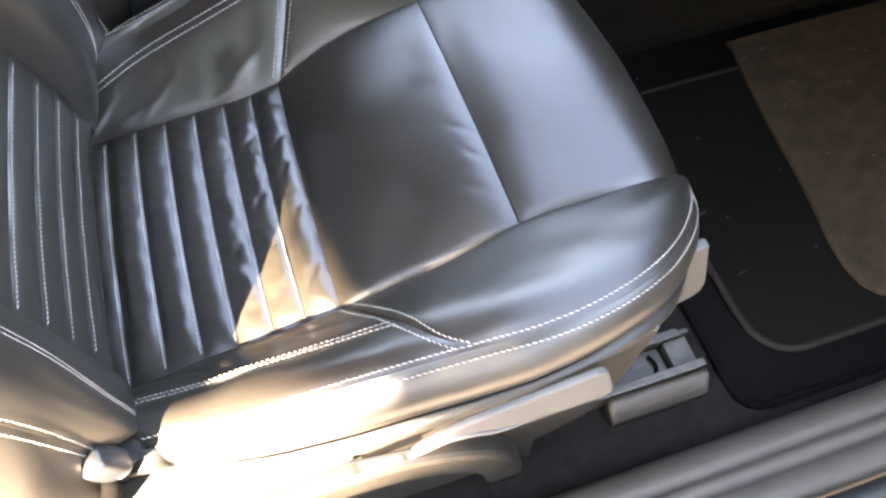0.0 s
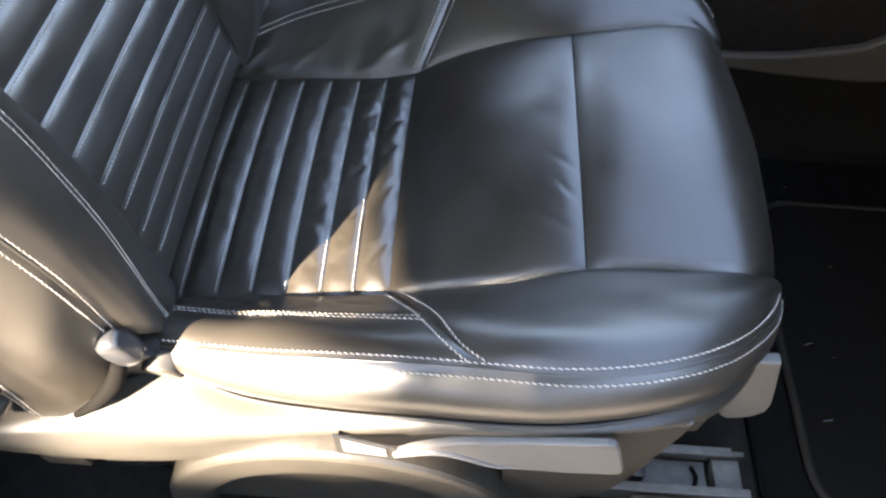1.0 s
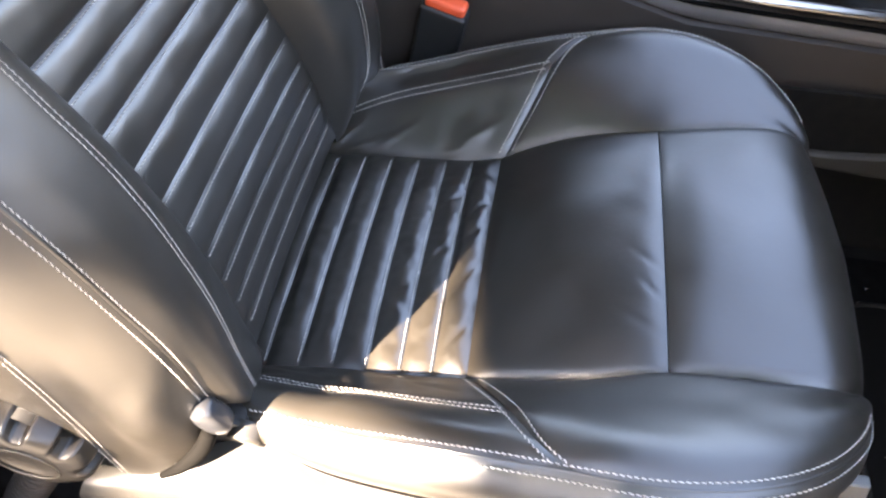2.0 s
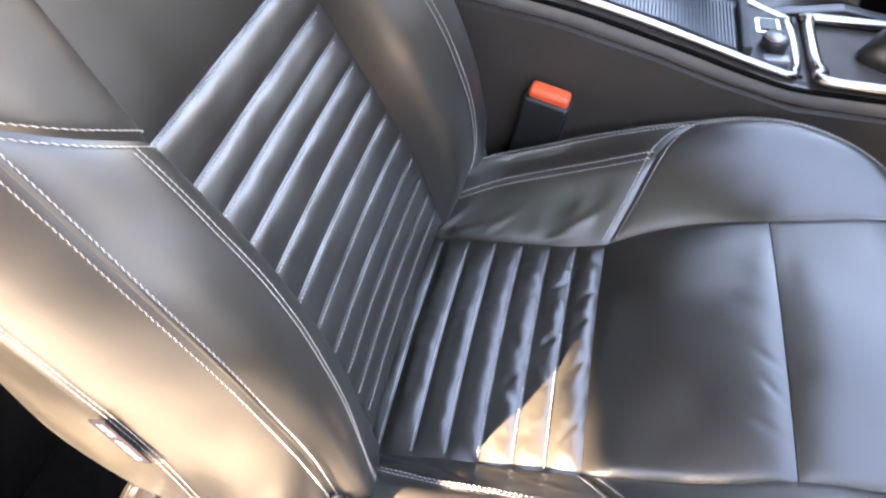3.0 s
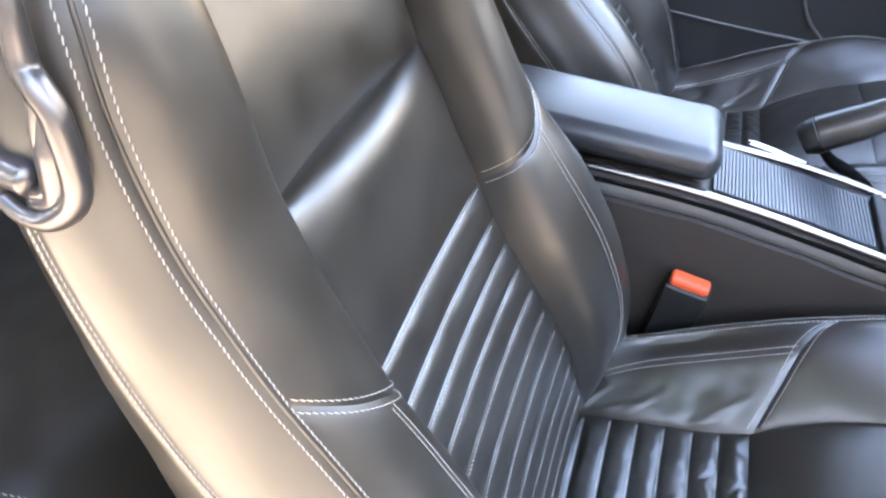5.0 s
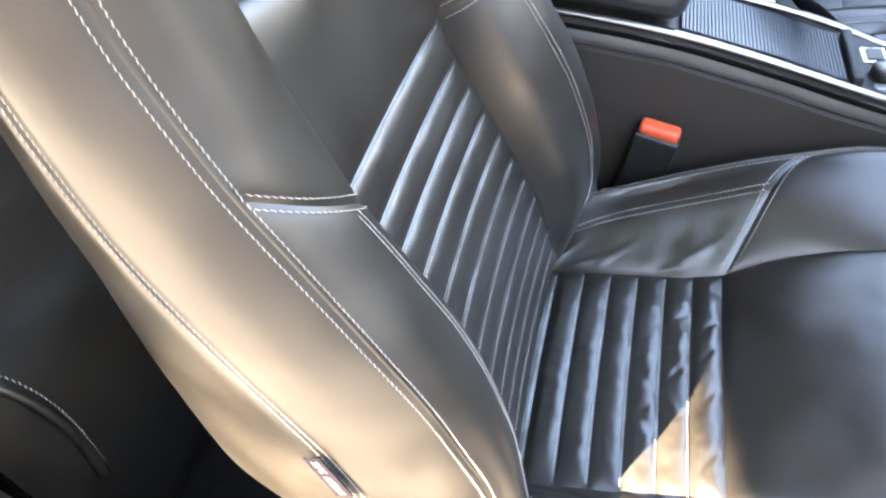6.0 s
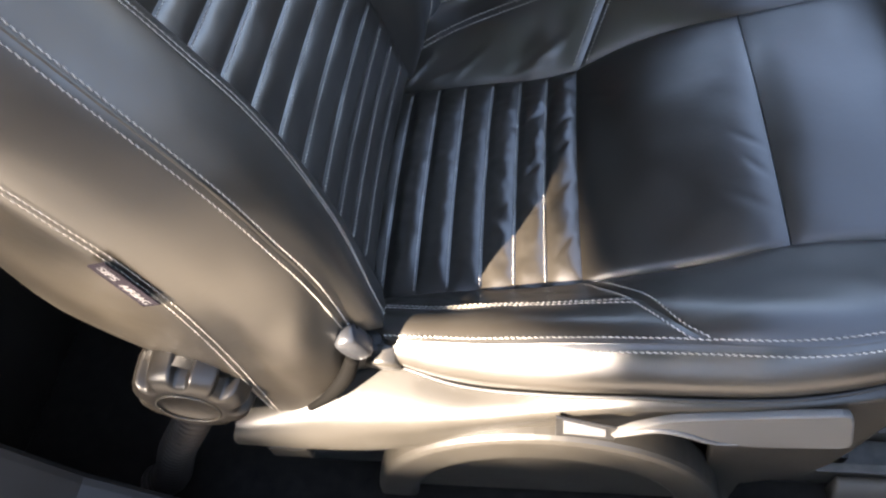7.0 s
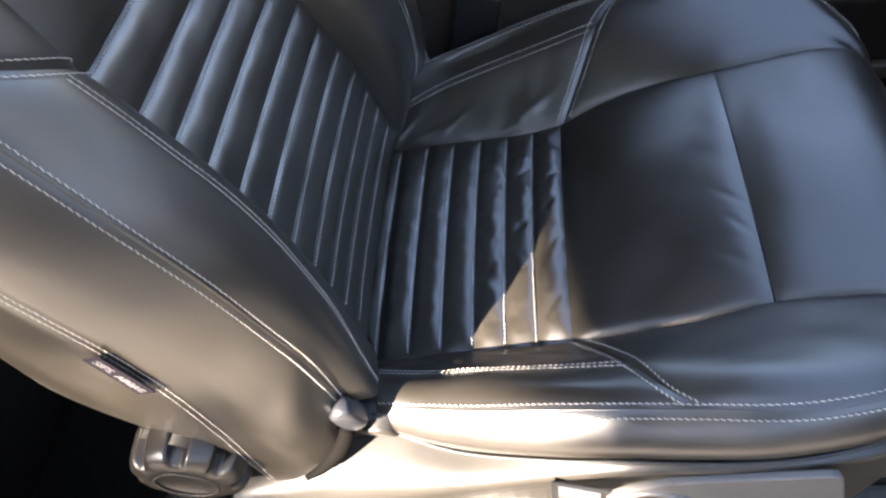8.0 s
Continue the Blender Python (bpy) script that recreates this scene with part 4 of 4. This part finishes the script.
    tube("gear_stick", [(0.365, 0.385, 0.55), (0.36, 0.385, 0.60), (0.357, 0.385, 0.63)], 0.009, CHROME, root, n=8, sides=12)
    # padded armrest lid
    bm = bmesh.new()
    bmesh.ops.create_cube(bm, size=1.0)
    for v in bm.verts:
        v.co = Vector((-0.238 + v.co.x * 0.325, 0.388 + v.co.y * (0.142 if v.co.z > 0 else 0.134), 0.028 + v.co.z * 0.046))
    bmesh.ops.bevel(bm, geom=bm.edges[:], offset=0.0225, segments=6, affect="EDGES", profile=0.5)
    bm.transform(Matrix.Translation((0, 0, 0.522)) @ pose(0, 0, 0, 0, 10.5, 0))
    part("armrest_lid", bm, LIDM, root, "padded black leather armrest lid", smooth=True)
    return root


console()


def handbrake():
    hb = empty("handbrake", "black leather-wrapped handbrake lever with a dark end cap", "handbrake", (0, 0, 0))
    tube("grip", [(0.052, 0.500, 0.526), (0.066, 0.500, 0.533), (0.10, 0.500, 0.549), (0.135, 0.500, 0.568), (0.20, 0.500, 0.592), (0.28, 0.500, 0.610)], [0.023, 0.0222, 0.0175, 0.0150, 0.0145, 0.014], LEATHER, hb, n=40, sides=18, squash=1.1)
    tube("end_cap", [(0.036, 0.500, 0.516), (0.044, 0.500, 0.521), (0.055, 0.500, 0.527)], [0.0185, 0.0225, 0.0238], BLACK, hb, n=12, sides=18, squash=1.1)
    tube("stalk", [(0.27, 0.500, 0.596), (0.34, 0.500, 0.53), (0.38, 0.500, 0.44)], 0.012, BLACK, hb, n=20, sides=10)
    prism("boot", [(0.16, 0.40), (0.20, 0.38), (0.30, 0.34), (0.42, 0.30), (0.44, 0.36), (0.36, 0.43), (0.26, 0.45), (0.18, 0.44)], 0.02, LEATHER, hb, bevel=0.004, at=0.487)
    prism("mount", [(0.10, 0.10), (0.46, 0.10), (0.44, 0.34), (0.14, 0.42)], 0.022, BLACK, hb, bevel=0.003, at=0.486)
    tube("strap", [(0.064, 0.499, 0.505), (0.078, 0.499, 0.489), (0.105, 0.499, 0.470), (0.136, 0.499, 0.440), (0.146, 0.499, 0.41)], [0.006, 0.009, 0.0095, 0.009, 0.007], RUBBER, hb, "black strap under the lever", n=30, sides=10)
    return hb


handbrake()


def buckle():
    b = empty("belt_buckle", "black seat belt buckle with an orange-red release button", "belt buckle", (0, 0, 0))
    m = Matrix.Translation((-0.090, 0.276, 0.408)) @ pose(0, 0, 0, 4, 12, -8)
    box("buckle_housing", (-0.028, -0.014, -0.085), (0.028, 0.014, 0.022), BLACK, b, bevel=0.006, segs=3, m=m)
    box("release_button", (-0.0245, -0.0105, 0.018), (0.0245, 0.0105, 0.0335), RED, b, "orange-red release button", bevel=0.0068, segs=4, m=m)
    tube("stalk", [(-0.10, 0.274, 0.31), (-0.11, 0.272, 0.22), (-0.11, 0.26, 0.125), (-0.11, 0.245, 0.125)], 0.012, BLACK, b, n=20, sides=8)
    return b


buckle()


# ---- floor, mats, sill ----
floor = box("floor", (-1.6, -0.325, 0.06), (1.35, 1.18, 0.10), CARPET, None, bevel=0)
tagged(floor, "black carpeted car floor", "floor", kind="structure")


def mat(at):
    ob = empty("floor_mat", "black carpet floor mat with a brown bound edge", "floor mat", at)
    def rounded(x0, y0, x1, y1, r, k=8):
        pts = []
        for cx, cy, a in ((x1 - r, y1 - r, 0), (x0 + r, y1 - r, 90), (x0 + r, y0 + r, 180), (x1 - r, y0 + r, 270)):
            pts += [(cx + r * math.cos(radians(a + t)), cy + r * math.sin(radians(a + t))) for t in np.linspace(0, 90, k)]
        return pts
    prism("mat_carpet", rounded(0, 0, 0.46, 0.42, 0.055), 0.008, MAT, ob, bevel=0.002, axis="z")
    edge = np.array(rounded(0, 0, 0.46, 0.42, 0.055) + [(0.46, 0.365)])
    d = np.r_[0, np.cumsum(np.linalg.norm(np.diff(edge, axis=0), axis=1))]
    edge = [(np.interp(q, d, edge[:, 0]), np.interp(q, d, edge[:, 1])) for q in np.linspace(0, d[-1], 120)]
    tube("mat_binding", [(x, y, 0.005) for x, y in edge] + [(edge[0][0], edge[0][1], 0.005)], 0.0048, MATEDGE, ob, n=200, sides=8)
    tube("mat_clip", [(0.006, 0.010, 0.0), (0.006, 0.010, 0.007)], 0.013, GREY, ob, "grey plastic mat clip", n=4, sides=20)
    return ob


mat((0.450, -0.247, 0.106))
liner = empty("floor_liner", "black rubber floor liner with a raised rim under the mat", "floor liner")
edge = [(0.394, -0.255), (0.397, -0.276), (0.405, -0.289), (0.418, -0.296), (0.44, -0.299), (1.1, -0.300), (1.1, 0.26), (0.43, 0.26), (0.40, 0.05)]
prism("liner_sheet", edge, 0.005, RUBBER, liner, bevel=0.001, axis="z", at=0.101)
tube("liner_rim", [(0.43, 0.255, 0.1065), (0.405, 0.06, 0.1065), (0.398, -0.10, 0.1065), (0.397, -0.25, 0.1065), (0.404, -0.278, 0.1065), (0.420, -0.290, 0.1065), (0.45, -0.293, 0.1065), (0.7, -0.294, 0.1065), (1.09, -0.294, 0.1065)], 0.0035, RUBBER, liner, n=120, sides=8)
mat((0.462, 0.60, 0.101))


def heel_mat():
    """A worn brown pile mat that lies forward on the floor mat, with flecks of lint."""
    ob = empty("heel_mat", "worn brown pile mat with lint in the dark footwell", "floor mat")
    edge = cr([(1.05, -0.236), (0.70, -0.234), (0.640, -0.226), (0.612, -0.203), (0.606, -0.150), (0.626, -0.045), (0.641, 0.075), (0.668, 0.205), (0.70, 0.222), (1.05, 0.225)], 60)
    prism("pile_sheet", [(x, y) for x, y in edge], 0.007, HEEL, ob, bevel=0.002, axis="z", at=0.1145)
    rng = np.random.default_rng(5)
    verts, faces = [], []
    for k in range(34):
        x, y, w, l = rng.uniform(0.48, 1.0), rng.uniform(-0.22, 0.2), rng.normal(0.4, 0.4), rng.uniform(0.002, 0.006)
        z = 0.1225 if x > 0.66 else 0.1150
        c, d = np.array((math.cos(w), math.sin(w), 0)) * l, np.array((-math.sin(w), math.cos(w), 0)) * 0.0004
        i, p = len(verts), np.array((x, y, z))
        verts += [p - c - d, p + c - d, p + c + d, p - c + d, p + (0, 0, 0.0006)]
        faces += [(i, i + 1, i + 4), (i + 1, i + 2, i + 4), (i + 2, i + 3, i + 4), (i + 3, i, i + 4)]
    tagged(link("lint", verts, faces, TAGW, ob, smooth=False), "pale flecks of lint", kind="stuff")
    return ob


heel_mat()


def sill():
    s = empty("door_sill", "ridged charcoal sill plate with an orange painted outer sill", "door sill", (0, 0, 0), kind="structure")
    k = 24
    prof = [(-0.312, 0.100), (-0.316, 0.145), (-0.324, 0.158), (-0.336, 0.164), (-0.344, 0.164), (-0.346, 0.160), (-0.350, 0.160), (-0.352, 0.165), (-0.362, 0.165), (-0.364, 0.161), (-0.368, 0.161),
            (-0.370, 0.166), (-0.390, 0.166), (-0.400, 0.158), (-0.404, 0.120), (-0.404, 0.05), (-0.312, 0.05)]
    loft("sill_plate", [[(x, y, z) for y, z in prof] for x in np.linspace(-1.6, 1.35, k)], SILLM, s, "ridged charcoal sill plate")
    tube("door_seal", [(-1.6, -0.415, 0.165), (-0.5, -0.415, 0.162), (0.5, -0.415, 0.162), (1.35, -0.415, 0.165)], 0.012, BLACK, s, "black rubber door seal", n=30, sides=12)
    prof = [(-0.404, 0.120), (-0.425, 0.124), (-0.443, 0.113), (-0.452, 0.09), (-0.452, -0.05), (-0.43, -0.12), (-0.404, -0.12)]
    loft("painted_sill", [[(x, y, z) for y, z in prof] for x in np.linspace(-1.6, 1.35, 6)], PAINT, s, "orange painted body sill")
    return s


sill()


# ---- rear bench ----
def bench():
    b = empty("rear_bench", "dark leather rear bench seat in shade", "rear seat", (0, 0, 0))
    prof = [(-1.2, 0.20), (-1.2, 0.44), (-0.95, 0.48), (-0.74, 0.515), (-0.665, 0.505), (-0.635, 0.465), (-0.624, 0.38), (-0.625, 0.30), (-0.64, 0.18), (-0.66, 0.10)]
    rows = [[(x, y, z) for x, z in prof] for y in (-0.28, 0.0, 0.25, 0.40, 0.41, 0.42, 0.6, 0.9, 1.1)]
    s = Sheet(rows, 60, 60, (0.5, 0, 1), amp=0.004, p=10, rough=0.003, size=0.12, seed=41)
    s.build("bench_cushion", LEATHER, b)
    line = [(-1.0, -0.25, 0.492), (-0.78, -0.248, 0.526), (-0.68, -0.240, 0.524), (-0.632, -0.222, 0.490), (-0.616, -0.213, 0.44), (-0.614, -0.210, 0.38), (-0.616, -0.213, 0.32)]
    tube("bench_piping", [(x, y - 0.008, z - 0.008) for x, y, z in line], 0.006, LEATHER, b, n=60)
    ln = cr(line, 120)
    stitching([(ln, np.tile(np.array((0.6, -0.5, 0.6)), (120, 1)))], b, r=0.0007)
    box("bench_back", (-1.40, -0.28, 0.40), (-1.18, 1.1, 1.0), LEATHER, b, bevel=0.05, segs=4)
    box("bench_base", (-1.2, -0.28, 0.10), (-0.68, 1.1, 0.22), CARPET, b, bevel=0.01)
    return b


bench()


# ---- far door and body shell ----
def far_door():
    d = empty("door_1", "dark trimmed far car door with light piping", "door", (0, 0, 0), kind="structure")
    rows = []
    for x in np.linspace(-0.75, 0.95, 12):
        rows.append([(x, 1.20, 0.10), (x, 1.10, 0.10), (x, 1.085, 0.30), (x, 1.12, 0.42), (x, 1.10, 0.56), (x, 1.115, 0.70), (x, 1.14, 0.80), (x, 1.20, 0.82)])
    loft("door_trim", rows, BLACK, d)
    tube("door_piping", [(-0.20, 1.108, 0.468), (-0.157, 1.110, 0.456), (-0.049, 1.112, 0.430), (0.101, 1.112, 0.400), (0.16, 1.112, 0.385)], 0.003, GREY, d, n=40)
    tube("door_piping", [(0.05, 1.100, 0.58), (0.066, 1.103, 0.52), (0.09, 1.108, 0.45), (0.138, 1.112, 0.390)], 0.003, GREY, d, n=40)
    return d


far_door()


def slab(name, lo, hi, mat_, label, cat):
    return tagged(box(name, lo, hi, mat_, None, bevel=0.01), label, cat, kind="structure")


slab("ceiling", (-1.7, -0.24, 1.20), (0.10, 1.14, 1.24), LINER, "dark grey-brown cloth headliner of the car", "ceiling")
slab("roof_rail_near", (-1.7, -0.32, 1.14), (0.50, -0.24, 1.24), PAINT, "orange painted roof rail", "roof rail")
slab("roof_rail_far", (-1.7, 1.14, 1.14), (0.50, 1.22, 1.24), PAINT, "orange painted roof rail", "roof rail")
pillar = prism("pillar_near", [(-0.78, 0.10), (-0.30, 0.10), (-0.34, 0.20), (-0.43, 0.30), (-0.55, 0.55), (-0.60, 1.16), (-0.78, 1.16)], 0.09, BLACK, None, bevel=0.012, at=-0.41, segs=3)
tagged(pillar, "dark trimmed door pillar with a flared foot", "pillar", kind="structure")
slab("pillar_far", (-0.95, 1.12, 0.10), (-0.80, 1.22, 1.16), BLACK, "dark trimmed door pillar", "pillar")
slab("wall_rear", (-1.75, -0.40, 0.10), (-1.68, 1.22, 1.24), BLACK, "dark trim behind the rear bench", "wall")
slab("wall_front", (1.30, -0.42, 0.10), (1.36, 1.22, 0.80), CARPET, "carpeted bulkhead of the footwell", "bulkhead")
slab("door_rear_near", (-1.70, -0.42, 0.10), (-0.78, -0.34, 0.72), BLACK, "dark trimmed rear door with its window down", "door")
# plain unseen slab for the open door, added to cut light from ahead
slab("door_front_open", (0.86, -1.40, 0.08), (0.98, -0.44, 0.74), BLACK, "unseen open front door added to block sky light", "door")
slab("pillar_front", (0.92, -0.42, 0.10), (1.30, -0.34, 0.80), BLACK, "dark trimmed front pillar", "pillar")


def dashboard():
    d = empty("dashboard", "dark soft-touch dashboard over the footwell", "dashboard", (0, 0, 0))
    prof = [(1.30, 0.46), (0.95, 0.42), (0.68, 0.45), (0.56, 0.53), (0.50, 0.64), (0.53, 0.78), (0.78, 0.86), (1.30, 0.86)]
    loft("dash_body", [[(x, y, z) for x, z in prof] for y in np.linspace(-0.36, 1.16, 8)], BLACK, d)
    return d


dashboard()
ground = tagged(box("ground", (-80, -80, -0.34), (80, 80, -0.28), ASPHALT, None, bevel=0), "pale sunlit paving outside the car", "ground", kind="structure")


# unseen walls, added to close the surroundings and tone the leather's reflections
slab("wall_street", (9.0, -20.0, -0.28), (9.4, 14.0, 4.6), SLATE, "unseen plain slate-grey wall added ahead of the car", "house wall")
slab("wall_far", (-20.0, 12.0, -0.28), (9.0, 12.4, 3.4), STUCCO, "unseen plain beige wall added beyond the far door", "house wall")
slab("wall_outside", (-25.0, -9.4, -0.28), (25.0, -9.0, 4.6), BRICK, "unseen plain brick wall added on the open door's side", "house wall")


# ---- unseen tree, added to shape the sun patches on the seat ----
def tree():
    t = empty("tree", "unseen leafy tree added to shape the sunlight", "tree", (0, 0, 0))
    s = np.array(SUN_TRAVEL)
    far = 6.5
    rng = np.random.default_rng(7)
    # crown's lower edge, drawn along the sun to give the seat's shadow line
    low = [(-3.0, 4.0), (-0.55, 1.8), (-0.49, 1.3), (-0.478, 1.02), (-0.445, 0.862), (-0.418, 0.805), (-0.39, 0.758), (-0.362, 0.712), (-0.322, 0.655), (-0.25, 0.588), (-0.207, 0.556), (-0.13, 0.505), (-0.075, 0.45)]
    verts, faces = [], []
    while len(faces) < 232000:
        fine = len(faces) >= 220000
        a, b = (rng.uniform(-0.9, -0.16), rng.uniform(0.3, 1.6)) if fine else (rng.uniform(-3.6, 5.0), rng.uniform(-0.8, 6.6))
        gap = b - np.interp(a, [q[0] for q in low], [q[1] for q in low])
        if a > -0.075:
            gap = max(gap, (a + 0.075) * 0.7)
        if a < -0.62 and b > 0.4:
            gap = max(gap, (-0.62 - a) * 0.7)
        # extra leaves below this edge keep the dial, trim end and shield shaded
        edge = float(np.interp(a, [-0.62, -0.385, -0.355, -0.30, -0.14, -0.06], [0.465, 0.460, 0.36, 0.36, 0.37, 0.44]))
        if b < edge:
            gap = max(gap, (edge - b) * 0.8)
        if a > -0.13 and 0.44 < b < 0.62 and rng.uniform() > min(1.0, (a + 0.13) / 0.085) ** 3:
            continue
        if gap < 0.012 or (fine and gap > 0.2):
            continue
        # hole left in the leaves for the sun spot on the cushion panel
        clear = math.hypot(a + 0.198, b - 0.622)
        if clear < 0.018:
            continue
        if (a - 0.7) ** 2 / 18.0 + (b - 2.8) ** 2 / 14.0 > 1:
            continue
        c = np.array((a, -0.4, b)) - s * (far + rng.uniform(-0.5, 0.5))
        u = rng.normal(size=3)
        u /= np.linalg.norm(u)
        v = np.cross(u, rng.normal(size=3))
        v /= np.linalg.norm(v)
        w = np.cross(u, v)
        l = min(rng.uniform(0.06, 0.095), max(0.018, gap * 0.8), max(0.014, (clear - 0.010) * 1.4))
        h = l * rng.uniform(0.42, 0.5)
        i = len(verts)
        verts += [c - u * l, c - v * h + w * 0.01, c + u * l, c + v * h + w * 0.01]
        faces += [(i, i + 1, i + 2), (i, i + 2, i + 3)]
    # small loose leaves added to dim the sun on the backrest side and dial
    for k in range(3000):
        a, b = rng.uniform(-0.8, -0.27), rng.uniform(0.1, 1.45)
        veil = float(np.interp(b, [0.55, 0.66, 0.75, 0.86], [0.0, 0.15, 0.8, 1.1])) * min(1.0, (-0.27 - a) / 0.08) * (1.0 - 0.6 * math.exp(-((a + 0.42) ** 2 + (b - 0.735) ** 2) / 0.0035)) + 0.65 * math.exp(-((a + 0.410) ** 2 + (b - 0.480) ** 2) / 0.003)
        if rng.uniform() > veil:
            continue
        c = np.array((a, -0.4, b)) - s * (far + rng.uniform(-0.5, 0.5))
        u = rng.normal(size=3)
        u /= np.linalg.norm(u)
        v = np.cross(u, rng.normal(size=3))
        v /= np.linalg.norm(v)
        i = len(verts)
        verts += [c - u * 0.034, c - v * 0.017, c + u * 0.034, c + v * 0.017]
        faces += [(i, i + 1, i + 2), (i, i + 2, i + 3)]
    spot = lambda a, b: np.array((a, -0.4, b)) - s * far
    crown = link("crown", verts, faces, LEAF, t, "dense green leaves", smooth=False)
    mid = spot(1.5, 1.2)
    base = np.array((mid[0] + 0.5, mid[1] - 0.3, -0.28))
    tube("trunk", [base, base + (0.05, 0.02, 1.4), base * 0.55 + mid * 0.45, mid], [0.16, 0.13, 0.11, 0.05], BARK, t, n=30, sides=12)
    for a, b in ((0.0, 1.3), (0.9, 1.8), (2.4, 1.2), (0.7, -0.6)):
        q = spot(a, b)
        tube("limb", [base * 0.3 + mid * 0.7, (mid + q) / 2 + (0, 0, 0.2), q], [0.06, 0.04, 0.015], BARK, t, n=16, sides=8)
    return t


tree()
